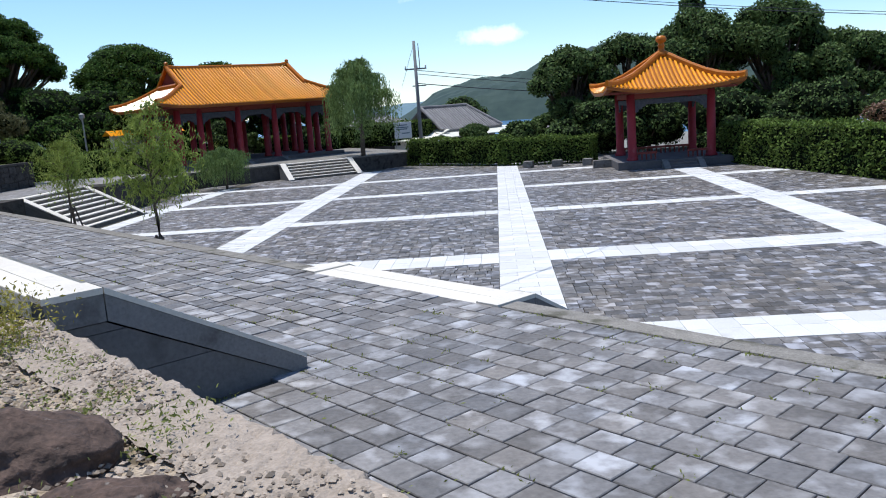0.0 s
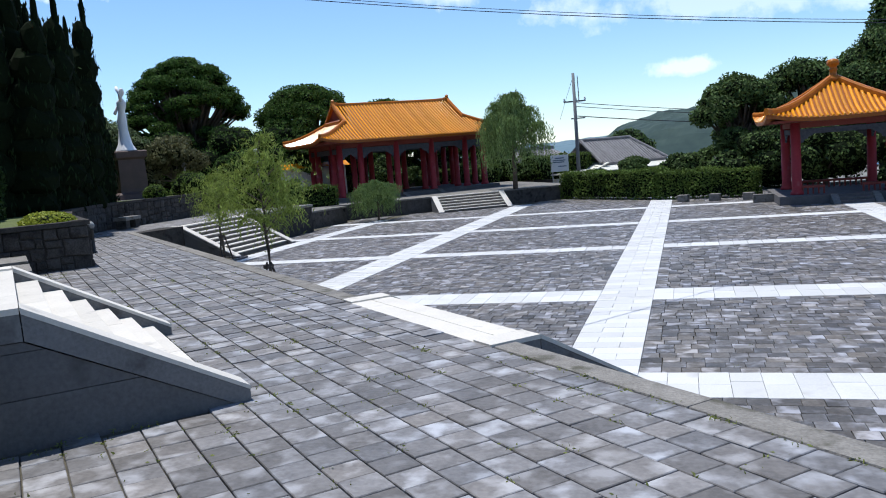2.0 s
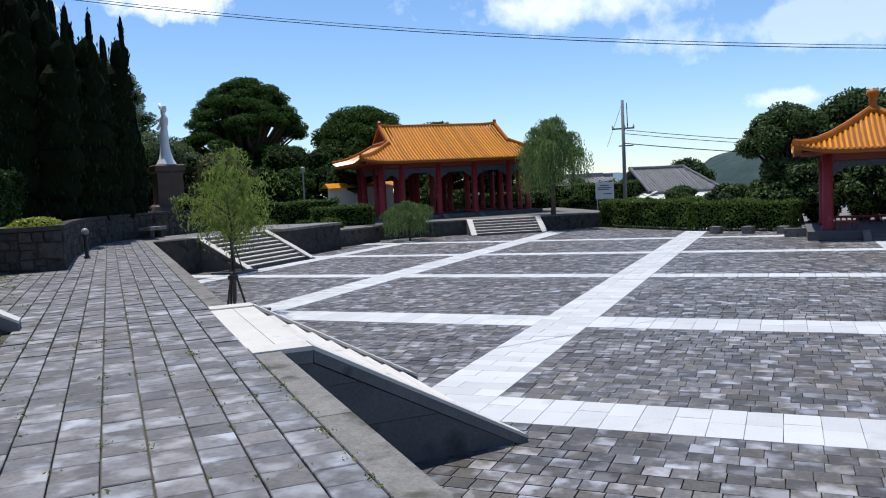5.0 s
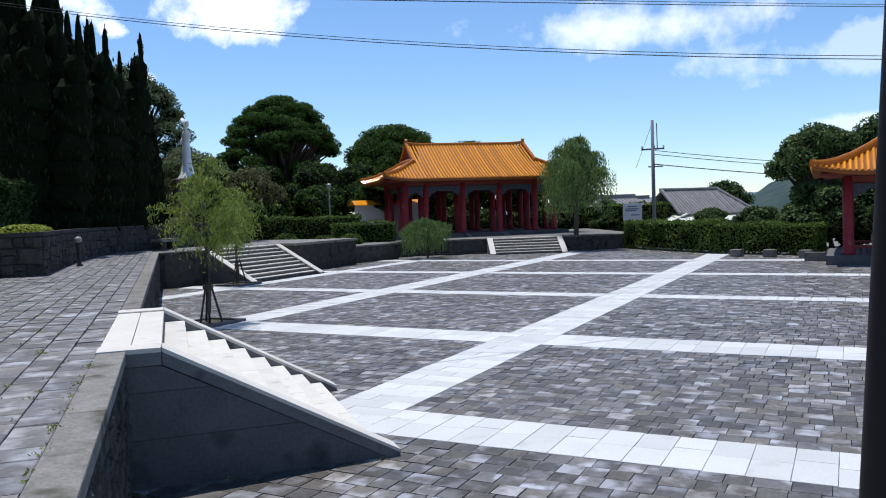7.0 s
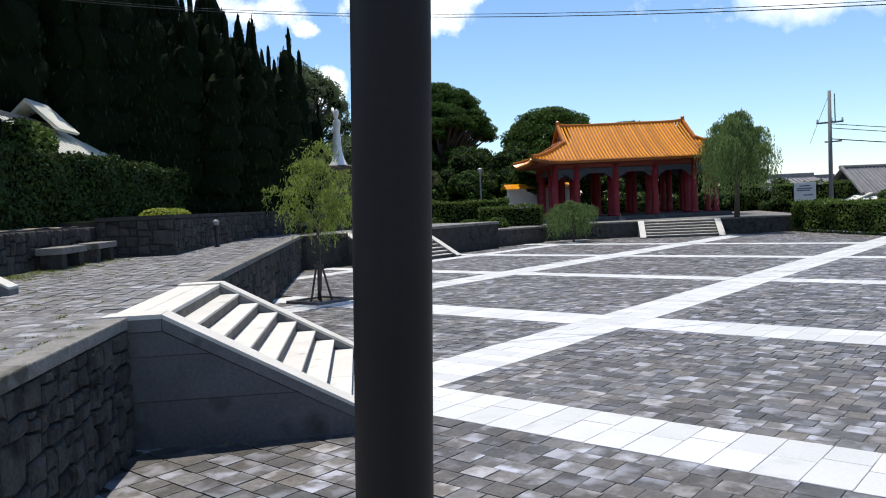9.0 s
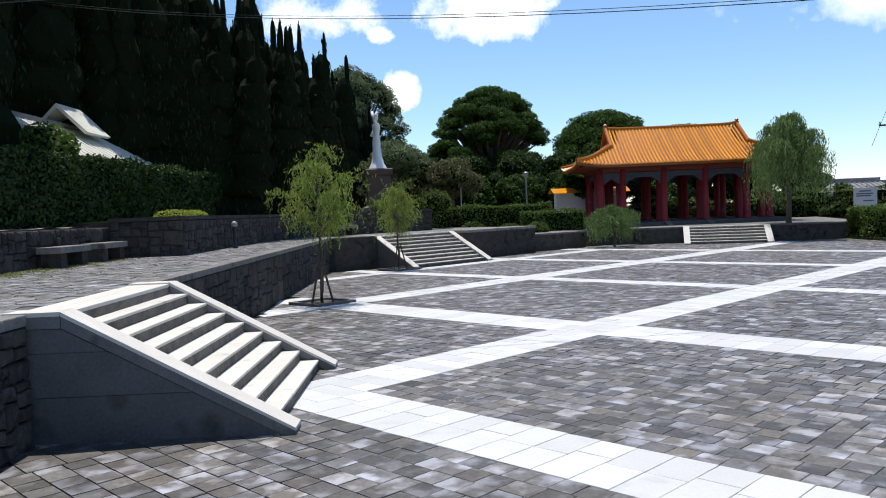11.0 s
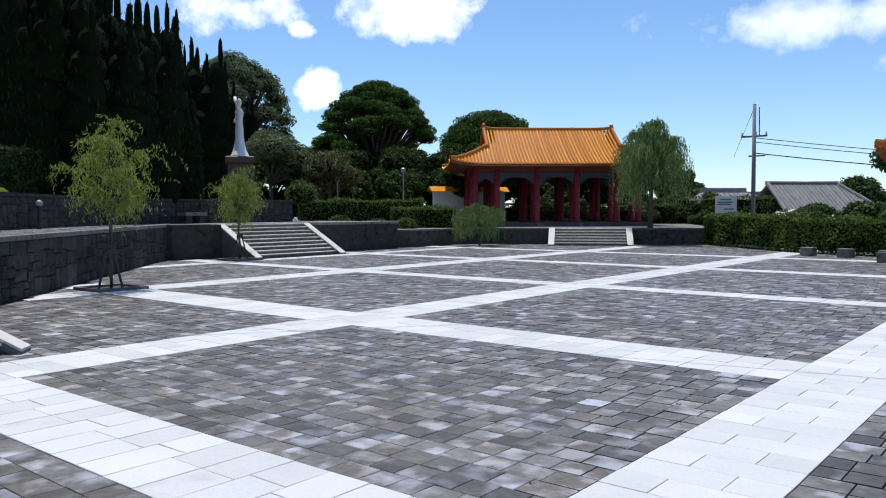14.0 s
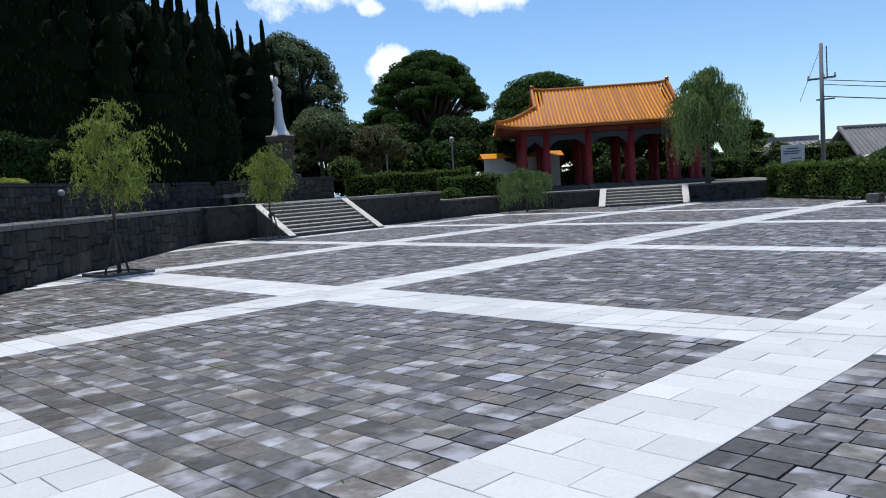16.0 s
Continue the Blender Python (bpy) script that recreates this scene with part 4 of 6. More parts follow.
# low balustrade seats round the platform
for x0, x1, y in ((-1.6, -0.7, -1.78), (0.7, 1.6, -1.78), (-1.6, 1.6, 1.78)):
    bm = bmesh.new()
    box(bm, x0, y - 0.12, 0.62, x1, y + 0.12, 0.72, 0.01)
    k = int((x1 - x0) / 0.22)
    for i in range(k + 1):
        x = x0 + 0.04 + i * (x1 - x0 - 0.08) / k
        box(bm, x - 0.03, y - 0.05, 0.36, x + 0.03, y + 0.05, 0.62)
    part("balustrade", bm, M["redbrown"], pav2)
for x in (-0.62, 0.92):
    bm = bmesh.new()
    extrude_profile(bm, [(-3.35, 0.0), (-2.55, 0.38), (-2.45, 0.38), (-2.45, 0.0)], x, x + 0.28)
    part("step_cheek", bm, M["kerb"], pav2)
for i in range(2):
    bm = bmesh.new()
    box(bm, -0.33, -2.55 - 0.3 * (2 - i), 0, 0.91, -2.5, 0.12 * (i + 1), 0.01)
    part("step", bm, M["platform"], pav2)
bm = bmesh.new()
extrude_profile(bm, [(-0.4, 0.0), (-0.4, 0.36), (-0.1, 0.36), (-0.1, 0.0)], -3.4, -2.55)
part("side_step", bm, M["kerb"], pav2)

# ---- statue ----
ST = pose(-23.7, 16.1, UP_Z - 0.06, 0, 0, -35)
bm = bmesh.new()
prof = [(0.58, 2.31), (0.56, 2.36), (0.40, 2.62), (0.30, 3.0), (0.25, 3.4), (0.26, 3.75), (0.20, 4.08), (0.19, 4.2), (0.25, 4.45), (0.25, 4.6), (0.15, 4.72), (0.075, 4.78), (0.07, 4.86), (0.13, 4.94), (0.145, 5.06), (0.11, 5.19), (0.03, 5.24)]
lathe(bm, prof, 18)
for v in bm.verts:
    f = max(0.0, (v.co.z - 4.0) / 1.2)
    v.co.x = v.co.x + 0.34 * f ** 1.4 - 0.06 * math.sin((v.co.z - 2.3) * 1.6)
    v.co.y *= 0.85
    v.co += Vector((0.03 * noise.noise(v.co * 3), 0.03 * noise.noise(v.co * 3 + Vector((7, 0, 0))), 0))
polytube(bm, [(0.30, -0.05, 4.62), (0.50, -0.14, 4.86), (0.46, -0.2, 5.12), (0.32, -0.2, 5.30)], 0.075, 8)
polytube(bm, [(-0.10, -0.05, 4.55), (-0.26, -0.14, 4.3), (-0.16, -0.26, 4.1)], 0.075, 8)
solid("statue", bm, M["statue_white"], ST, "tall white marble standing figure on a brown granite pedestal", "statue", smooth=True)
ped = thing("pedestal", ST, "brown polished granite pedestal of the statue", "pedestal")
bm = bmesh.new()
prof = [(1.15, 0.0), (1.05, 0.25), (0.78, 0.36), (0.75, 0.5), (0.72, 1.9), (0.84, 2.0), (0.86, 2.26), (0.80, 2.31)]
lathe(bm, [(r * 1.2, z) for r, z in prof], 4)
bmesh.ops.rotate(bm, verts=bm.verts, cent=(0, 0, 0), matrix=Matrix.Rotation(radians(45), 3, "Z"))
part("block", bm, M["pedestal"], ped)
bm = bmesh.new()
box(bm, -1.35, -1.35, -0.2, 1.35, 1.35, 0.02, 0.02)
part("base_slab", bm, M["kerb"], ped)


# ---- poles, cables, sign ----
def cable(name, a, b, sag, r, label):
    bm = bmesh.new()
    a, b = Vector(a), Vector(b)
    polytube(bm, [a.lerp(b, i / 24) - Vector((0, 0, sag * 4 * i / 24 * (1 - i / 24))) for i in range(25)], r)
    return solid(name, bm, M["wire"], None, label, "cable", "overhead cables")


PX, PY = -5.25, 39.2
up = thing("utility_pole", pose(PX, PY, P_Z - 0.1), "grey concrete utility pole with cross-arm and wires", "utility pole")
bm = bmesh.new()
tube(bm, (0, 0, -1.5), (0, 0, 7.3), 0.145, 0.10, 12)
part("pole", bm, M["pole"], up, smooth=True)
bm = bmesh.new()
box(bm, -0.75, -0.05, 5.35, 0.75, 0.05, 5.45)
part("crossarm", bm, M["pole"], up)
bm = bmesh.new()
box(bm, -0.3, -0.05, 4.2, 0.65, 0.05, 4.28)
part("crossarm", bm, M["pole"], up)
for x in (-0.7, 0.1, 0.7):
    bm = bmesh.new()
    lathe(bm, [(0.05, 5.45), (0.07, 5.52), (0.04, 5.56), (0.06, 5.62), (0.02, 5.66)], 8, x, 0)
    part("insulator", bm, M["plaster"], up)
bm = bmesh.new()
tube(bm, (0.3, 0, 5.4), (0.28, 0, 7.1), 0.035, 0.03, 6)
part("riser", bm, M["pole"], up)
cable("cable", (PX, PY, 7.9), (PX - 1.0, PY - 0.5, 5.0), 0.0, 0.012, "thin stay wire from the utility pole")
for dz, dx, r in ((5.2, 50, 0.022), (4.95, 50, 0.022), (4.3, 52, 0.03)):
    cable("cable", (PX + 0.1, PY, dz + P_Z), (PX + dx, PY + 22, dz + P_Z - 1.5), 1.6, r, "dark service cable running from the utility pole")
for lift, r in ((0.0, 0.008), (0.055, 0.006)):
    bm = bmesh.new()
    polytube(bm, [(x, -0.16 + 0.2 * x, 5.63 - 0.142 * x + 0.00358 * x * x + lift) for x in [-32 + 1.5 * i for i in range(41)]], r)
    solid("overhead_cable", bm, M["wire"], None, "thin dark cable sagging across the sky above the plaza", "cable", "overhead cables")

for lift, r in ((0.0, 0.009), (0.06, 0.007)):
    bm = bmesh.new()
    polytube(bm, [(x, 0.8 + 1.43 * x, 6.70 + 0.137 * x + 0.0006 * x * x + lift) for x in [-14 + 1.2 * i for i in range(26)]], r)
    solid("overhead_cable", bm, M["wire"], None, "thin dark cable crossing high above the plaza", "cable", "overhead cables")

sg = thing("information_sign", pose(-6.3, 37.6, P_Z - 0.1, 0, 0, 12), "white information board on two posts behind the hedge", "sign")
bm = bmesh.new()
box(bm, -0.6, -0.03, 0.75, 0.6, 0.03, 1.85, 0.01)
part("board", bm, M["signwhite"], sg)
for x in (-0.5, 0.5):
    bm = bmesh.new()
    tube(bm, (x, 0.05, -0.8), (x, 0.05, 1.8), 0.035, 0.035, 8)
    part("post", bm, M["metal"], sg)
for z, a, b in ((1.65, -0.3, 0.3), (1.5, -0.45, 0.4), (1.38, -0.45, 0.3), (1.1, -0.1, 0.45)):
    bm = bmesh.new()
    box(bm, a, -0.036, z - 0.035, b, -0.031, z + 0.035)
    part("print_line", bm, M["signdark"], sg)

lp = thing("lamp_pole", pose(6.348, -11.36, 0.80, -0.35, 2.98, 0), "thick dark brown painted steel pole beside the ramp", "pole")
bm = bmesh.new()
lathe(bm, [(0.0925, -0.2), (0.087, 5.2)], 40)
part("pole", bm, M["paint_dark"], lp, smooth=True)
bm = bmesh.new()
lathe(bm, [(0.20, 0.0), (0.20, 0.03), (0.12, 0.05)], 24)
part("base_plate", bm, M["paint_dark"], lp)
bm = bmesh.new()
lathe(bm, [(0.100, 5.2), (0.22, 5.3), (0.26, 5.5), (0.2, 5.7), (0.05, 5.75)], 24)
part("lamp_head", bm, M["lampglass"], lp, smooth=True)


def bollard(p, h, label):
    t = thing("bollard_light", Matrix.Translation(p), label, "bollard light", "bollard lights")
    bm = bmesh.new()
    lathe(bm, [(0.09, 0), (0.09, 0.04), (0.06, 0.06), (0.055, h * 0.72), (0.085, h * 0.74), (0.085, h * 0.78)], 14)
    part("post", bm, M["lampblack"], t, smooth=True)
    bm = bmesh.new()
    lathe(bm, [(0.06, h * 0.78), (0.10, h * 0.84), (0.10, h * 0.92), (0.05, h), (0.01, h)], 14)
    part("globe", bm, M["lampglass"], t, smooth=True)


w0 = uv_world(-17.0, -1.95, T_Z)
bollard((w0.x, w0.y, T_Z), 0.85, "short bollard light on the terrace beside the planter wall")
for p, h in (((-28.5, 27.4, P_Z), 2.9), ((-24.5, 29.5, P_Z), 3.4)):
    t = thing("garden_lamp", Matrix.Translation(p), "slim garden lamp post among the dark trees", "garden lamp", "garden lamps")
    bm = bmesh.new()
    tube(bm, (0, 0, 0), (0, 0, h), 0.06, 0.05, 8)
    part("post", bm, M["metal"], t)
    bm = bmesh.new()
    lathe(bm, [(0.08, h), (0.16, h + 0.1), (0.16, h + 0.3), (0.06, h + 0.38)], 10)
    part("globe", bm, M["lampglass"], t)


def bench(m, w, label):
    t = thing("stone_bench", m, label, "bench", "stone benches")
    bm = bmesh.new()
    box(bm, 0, 0, 0.32, w, 0.55, 0.46, 0.012)
    part("seat", bm, M["kerb"], t)
    for x in (0.08, w - 0.38):
        bm = bmesh.new()
        box(bm, x, 0.06, 0, x + 0.3, 0.49, 0.32, 0.01)
        part("support", bm, M["wallstone"], t)


bench(UV @ pose(-10.4, -4.2, T_Z), 1.5, "low grey stone bench against the set-back wall")
bench(UV @ pose(-12.6, -4.2, T_Z), 1.5, "low grey stone bench beside the planter corner")
bench(pose(-20.1, 11.2, T_Z, 0, 0, -80), 1.2, "low grey stone bench at the end of the terrace")
for x, y in ((1.65, 24.6), (3.1, 24.2), (4.6, 23.7)):
    bm = bmesh.new()
    box(bm, -0.24, -0.2, -0.03, 0.24, 0.2, 0.34, 0.02)
    solid("stone_block", bm, M["kerb"], pose(x, y, 0, 0, 0, -20), "square pale stone block standing at the hedge", "stone block", "stone blocks")


# ---- hedges ----
def hedge(name, a, b, width, z0, z1, count, leafmat, label, leaf=0.10, rough=0.12, gaps=0.0):
    """Clipped hedge between two plan points: leaves over an uneven box."""
    a, b = Vector((a[0], a[1])), Vector((b[0], b[1]))
    ln = (b - a).length
    t = thing(name, pose(a.x, a.y, 0, 0, 0, math.degrees(math.atan2((b - a).y, (b - a).x))), label, "hedge")
    areas = np.array([ln * (z1 - z0), ln * (z1 - z0), ln * width, width * (z1 - z0), width * (z1 - z0)])
    side = rng.choice(5, size=count, p=areas / areas.sum())
    x, y, z = rng.random(count) * ln, (rng.random(count) - 0.5) * width, z0 + rng.random(count) ** 0.85 * (z1 - z0)
    jit = np.abs(rng.normal(size=count)) * rough
    y = np.where(side == 0, -width / 2 + jit * 0.8 - 0.02, np.where(side == 1, width / 2 - jit * 0.8, y))
    top = z1 + 0.10 * np.sin(x * 1.9) * np.cos(x * 0.7 + 1) + rng.normal(size=count) * rough * 0.45
    z = np.where(side == 2, top, z)
    x = np.where(side == 3, jit * 0.6, np.where(side == 4, ln - jit * 0.6, x))
    y += 0.10 * np.sin(x * 2.3) * np.sin(z * 3.1)
    nor = np.zeros((count, 3))
    nor[:, 1] = np.where(side == 0, -1.0, np.where(side == 1, 1.0, 0))
    nor[:, 2] = np.where(side == 2, 1.0, 0.3)
    f = new("foliage", leaves_mesh("foliage", np.stack([x, y, z], 1), leaf, leafmat, 0, 0.6, nor))
    f.parent = t
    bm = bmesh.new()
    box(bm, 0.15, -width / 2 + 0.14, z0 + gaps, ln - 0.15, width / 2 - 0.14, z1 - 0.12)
    part("shade_core", bm, M["core"], t)
    return t


hedge("hedge", (-5.2, 32.6), (0.6, 27.2), 1.1, 0.0, 1.55, 9000, M["leaf_hedge"], "clipped green hedge along the far edge of the plaza", 0.13, 0.12, 0.15)
hedge("hedge", (0.5, 27.3), (5.2, 25.4), 1.1, 0.0, 1.40, 7000, M["leaf_hedge"], "clipped green hedge along the far edge of the plaza", 0.13, 0.12, 0.15)
hedge("hedge", (10.9, 20.6), (13.6, 9.0), 1.4, 0.0, 1.75, 14000, M["leaf_hedge"], "thick clipped green hedge beside the small pavilion", 0.13)
hedge("hedge", (13.6, 9.0), (15.0, 0.0), 1.4, 0.0, 1.75, 6000, M["leaf_hedge"], "thick clipped green hedge beside the plaza", 0.13)
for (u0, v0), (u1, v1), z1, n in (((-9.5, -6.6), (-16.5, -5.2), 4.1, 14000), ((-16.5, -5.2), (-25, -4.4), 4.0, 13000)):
    hedge("tall_hedge", wpt(u0, v0), wpt(u1, v1), 1.5, BED_Z, z1, int(n * 1.4), M["leaf_tall"], "tall shaded clipped hedge behind the planter wall", 0.13)
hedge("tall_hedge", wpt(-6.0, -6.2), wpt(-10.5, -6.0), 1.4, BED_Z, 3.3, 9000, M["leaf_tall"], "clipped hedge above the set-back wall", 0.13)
hedge("clipped_hedge", (-20.5, 24.0), (-17.8, 26.5), 0.9, P_Z, 2.0, 3500, M["leaf_hedge"], "low stepped hedge beside the pavilion path", 0.12)
hedge("clipped_hedge", (-25.5, 21.5), (-20.0, 26.3), 1.0, P_Z, 2.45, 6000, M["leaf_hedge"], "clipped hedge in front of the dark trees", 0.12)
hedge("clipped_hedge", (-4.6, 41.0), (-13.0, 45.5), 1.0, P_Z, 2.6, 5000, M["leaf_hedge"], "clipped hedge behind the pavilion terrace", 0.14)
hedge("clipped_hedge", (-12, 44), (-26, 40), 1.0, P_Z, 2.2, 6000, M["leaf_hedge"], "clipped hedge behind the pavilion", 0.14)


def shrub(p, r, count, leafmat, label, leaf=0.1, name="shrub"):
    t = thing(name, Matrix.Translation(p), label, "shrub", "shrubs")
    bl = [((0, 0, r[2] * 0.75), r), ((r[0] * 0.35, 0.1, r[2] * 0.6), (r[0] * 0.7, r[1] * 0.7, r[2] * 0.8)), ((-r[0] * 0.4, -0.1, r[2] * 0.55), (r[0] * 0.6, r[1] * 0.7, r[2] * 0.7))]
    pts, nor = blob_points(bl, count, 0.25)
    f = new("foliage", leaves_mesh("foliage", pts, leaf, leafmat, 0, 0.6, nor))
    f.parent = t
    part("shade_core", core_bm(bl, 0.8), M["core"], t)


for u, v, rr in ((-14.2, -3.0, 0.45), (-15.0, -3.1, 0.5), (-15.8, -3.0, 0.5), (-16.6, -3.1, 0.4)):
    w = uv_world(u, v)
    shrub((w.x, w.y, UP_Z - 0.1), (rr * 1.2, rr, 0.17), 1500, M["leaf_yellow"], "low bright yellow-green shrub on the planter wall", 0.07)
for x, y, rr, h in ((-21.4, 18.2, 0.8, 0.6), (-22.6, 19.2, 0.9, 0.7), (-20.8, 14.0, 0.5, 0.4), (-21.5, 21.0, 0.7, 0.5), (-19.6, 22.0, 0.7, 0.4), (-18.6, 23.2, 0.6, 0.4), (-19.4, 24.0, 0.5, 0.4)):
    shrub((x, y, (UP_Z if y < 20 else P_Z) - 0.1), (rr, rr, h), 1500, M["leaf_hedge"], "rounded clipped green shrub in the garden bed", 0.1)


# ---- young willows in the plaza ----
def strand_points(start, out, fall, k):
    """Points along one hanging twig."""
    s = np.linspace(0, 1, k)[:, None]
    p = np.array(start) + np.array(out) * (1 - (1 - s) ** 2)
    p[:, 2] -= (s[:, 0] ** 1.8) * fall
    return p


def young_willow(m, h, spread, count, label, seed):
    r = random.Random(seed)
    t = thing("young_willow", m, label, "tree", "young willows")
    bm = bmesh.new()
    line = [(0, 0, -0.1)]
    for i in range(8):
        x, y, z = line[-1]
        line.append((x + r.uniform(-0.05, 0.05), y + r.uniform(-0.05, 0.05), z + h * 0.80 / 8))
    polytube(bm, line, 0.058, 7, 0.15)
    part("trunk", bm, M["bark"], t, smooth=True)
    # leading shoots, each with its own tuft of hanging twigs
    shoots = []
    for i in range(17):
        f = (i + r.random()) / 17
        a = i * 2.4 + r.uniform(-0.4, 0.4)
        zb = h * (0.34 + 0.42 * f)
        body = math.sin(math.pi * (0.25 + 0.68 * f)) ** 0.8
        ln = spread * body * r.uniform(0.35, 0.85)
        zt = zb + r.uniform(0.35, 0.75) * (1.0 - 0.3 * f)
        shoots.append((math.cos(a) * ln, math.sin(a) * ln, min(h * 0.97, zt)))
        bm = bmesh.new()
        polytube(bm, [(0, 0, zb), (math.cos(a) * ln * 0.5, math.sin(a) * ln * 0.5, zb + (zt - zb) * 0.7), shoots[-1]], 0.02, 5, 0.3)
        part("branch", bm, M["bark"], t)
    pts = []
    for i in range(count):
        sx, sy, sz = shoots[r.randrange(len(shoots))]
        back = r.random() ** 1.5
        start = (sx * (1 - 0.6 * back), sy * (1 - 0.6 * back), sz - 0.35 * back)
        a = r.uniform(0, 2 * math.pi)
        ln = r.uniform(0.12, 0.5) if r.random() < 0.88 else r.uniform(0.5, 0.85)
        out = (math.cos(a) * ln + sx * 0.25, math.sin(a) * ln + sy * 0.25, r.uniform(-0.05, 0.35))
        k = r.randint(10, 20)
        pts.append(strand_points(start, out, r.uniform(0.1, 0.75), k) + rng.normal(size=(k, 3)) * 0.026)
    f = new("crown", leaves_mesh("crown", np.concatenate(pts), 0.125, M["leaf_willow"], 0.5, 0.2))
    f.parent = t
    for i in range(3):
        a = 2 * math.pi * i / 3 + 0.5
        bm = bmesh.new()
        tube(bm, (math.cos(a) * 0.34, math.sin(a) * 0.34, -0.1), (math.cos(a) * 0.06, math.sin(a) * 0.06, 1.0), 0.03, 0.026, 7)
        part("stake", bm, M["stake"], t)
    bm = bmesh.new()
    lathe(bm, [(0.12, 0.86), (0.13, 0.9), (0.12, 0.95)], 10)
    part("binding", bm, M["stake"], t)
    return t


def tree_pit(x, y, rot, w):
    t = thing("tree_pit", pose(x, y, 0, 0, 0, rot), "low dark stone kerb round the foot of a young tree", "tree pit", "tree pits")
    for x0, y0, x1, y1 in ((-w, -w, w, -w + 0.12), (-w, w - 0.12, w, w), (-w, -w + 0.12, -w + 0.12, w - 0.12), (w - 0.12, -w + 0.12, w, w - 0.12)):
        bm = bmesh.new()
        box(bm, x0 + 0.002, y0, -0.05, x1 - 0.002, y1, 0.07, 0.01)
        part("kerb", bm, M["platform"], t)
    bm = bmesh.new()
    box(bm, -w + 0.11, -w + 0.11, -0.05, w - 0.11, w - 0.11, 0.02)
    part("soil", bm, M["joint"], t)


tree_pit(-7.75, 0.62, 0, 0.62)
young_willow(pose(-7.75, 0.62, 0.0), 4.6, 1.15, 460, "young willow with sparse yellow-green leaves, tied to stakes", 11)
tree_pit(-14.6, 9.35, 0, 0.62)
young_willow(pose(-14.6, 9.35, 0.0), 3.95, 1.05, 400, "young willow with narrow leaves, tied to stakes by the stairs", 12)


def weeping(m, h, spread, count, leafmat, label, leaf, seed, trunk=0.16, low=0.1, name="willow", heads=16):
    """Weeping crown: limbs end in separate heads, from which twigs arch out and hang down."""
    r = random.Random(seed)
    t = thing(name, m, label, "tree")
    bm = bmesh.new()
    polytube(bm, [(0, 0, -0.2), (0.04, 0.02, h * 0.2), (0.05, 0, h * 0.45)], trunk, 9, 0.7)
    part("trunk", bm, M["bark"], t, smooth=True)
    tops = []
    for i in range(heads):
        a = i * 2.4 + r.uniform(-0.3, 0.3)
        q = math.sqrt((i + 0.4) / heads)
        ln = spread * q * r.uniform(0.6, 0.9)
        z = h * (1.0 - 0.36 * q ** 1.5) * r.uniform(0.86, 1.0)
        tops.append((math.cos(a) * ln, math.sin(a) * ln, z))
        bm = bmesh.new()
        polytube(bm, [(0.05, 0, h * 0.40), (math.cos(a) * ln * 0.45, math.sin(a) * ln * 0.45, h * 0.40 + (z - h * 0.4) * 0.7), tops[-1]], trunk * 0.3, 6, 0.25)
        part("limb", bm, M["bark"], t)
    pts = []
    for i in range(count):
        tx, ty, tz = tops[r.randrange(heads)]
        a = r.uniform(0, 2 * math.pi)
        ln = spread * r.uniform(0.04, 0.36)
        dx, dy = math.cos(a) * ln + tx * 0.18, math.sin(a) * ln + ty * 0.18
        rise = r.uniform(0.0, 0.08) * h
        fall = (tz - h * low) * r.uniform(0.18, 1.0) * (0.55 + 0.45 * min(1.0, math.hypot(tx + dx, ty + dy) / spread))
        k = r.randint(14, 28)
        s = np.linspace(0.05, 1, k)
        px, py = tx + dx * np.minimum(1, s * 1.9), ty + dy * np.minimum(1, s * 1.9)
        pz = tz + rise * np.sin(np.minimum(1, s * 2.5) * math.pi / 2) - np.maximum(0, (s - 0.25) / 0.75) ** 1.25 * fall
        pts.append(np.stack([px, py, pz], 1) + rng.normal(size=(k, 3)) * 0.035 * spread / 2)
    f = new("crown", leaves_mesh("crown", np.concatenate(pts), leaf, leafmat, 0.9, 0.22))
    f.parent = t
    return t


weeping(pose(-8.1, 31.2, P_Z - 0.1), 5.9, 2.25, 1350, M["leaf_bigwillow"], "large weeping willow beside the pavilion terrace", 0.21, 21)
weeping(pose(-14.3, 24.1, 0.0), 2.3, 1.35, 800, M["leaf_bigwillow"], "low bushy weeping willow at the terrace wall", 0.15, 22, 0.07, 0.02, "bushy_willow")

# ---- background trees ----
PIN = "dark broad-crowned tree behind the pavilion garden"
tree("tree", (-35.2, 38.0, 0.8), dome_blobs(10.4, 1.6, 11.5, 140, 0.92, 0.45), 100000, 0.18, M["leaf_dark"], 0.4, "large dark round-crowned tree with layered branches", core=0.64, shell=0.45)
tree("tree", (-27.5, 43.5, 0.8), dome_blobs(9.5, 1.2, 9.2, 85, 1.05, 0.55), 52000, 0.19, M["leaf_dark"], 0.3, PIN, core=0.6)
tree("tree", (-22.0, 45.5, 0.8), dome_blobs(6.5, 1.5, 7.6, 34, 1.0, 0.6), 18000, 0.23, M["leaf_dark"], 0.25, PIN, core=0.65)
UN = "dense dark evergreen in the shade behind the garden"
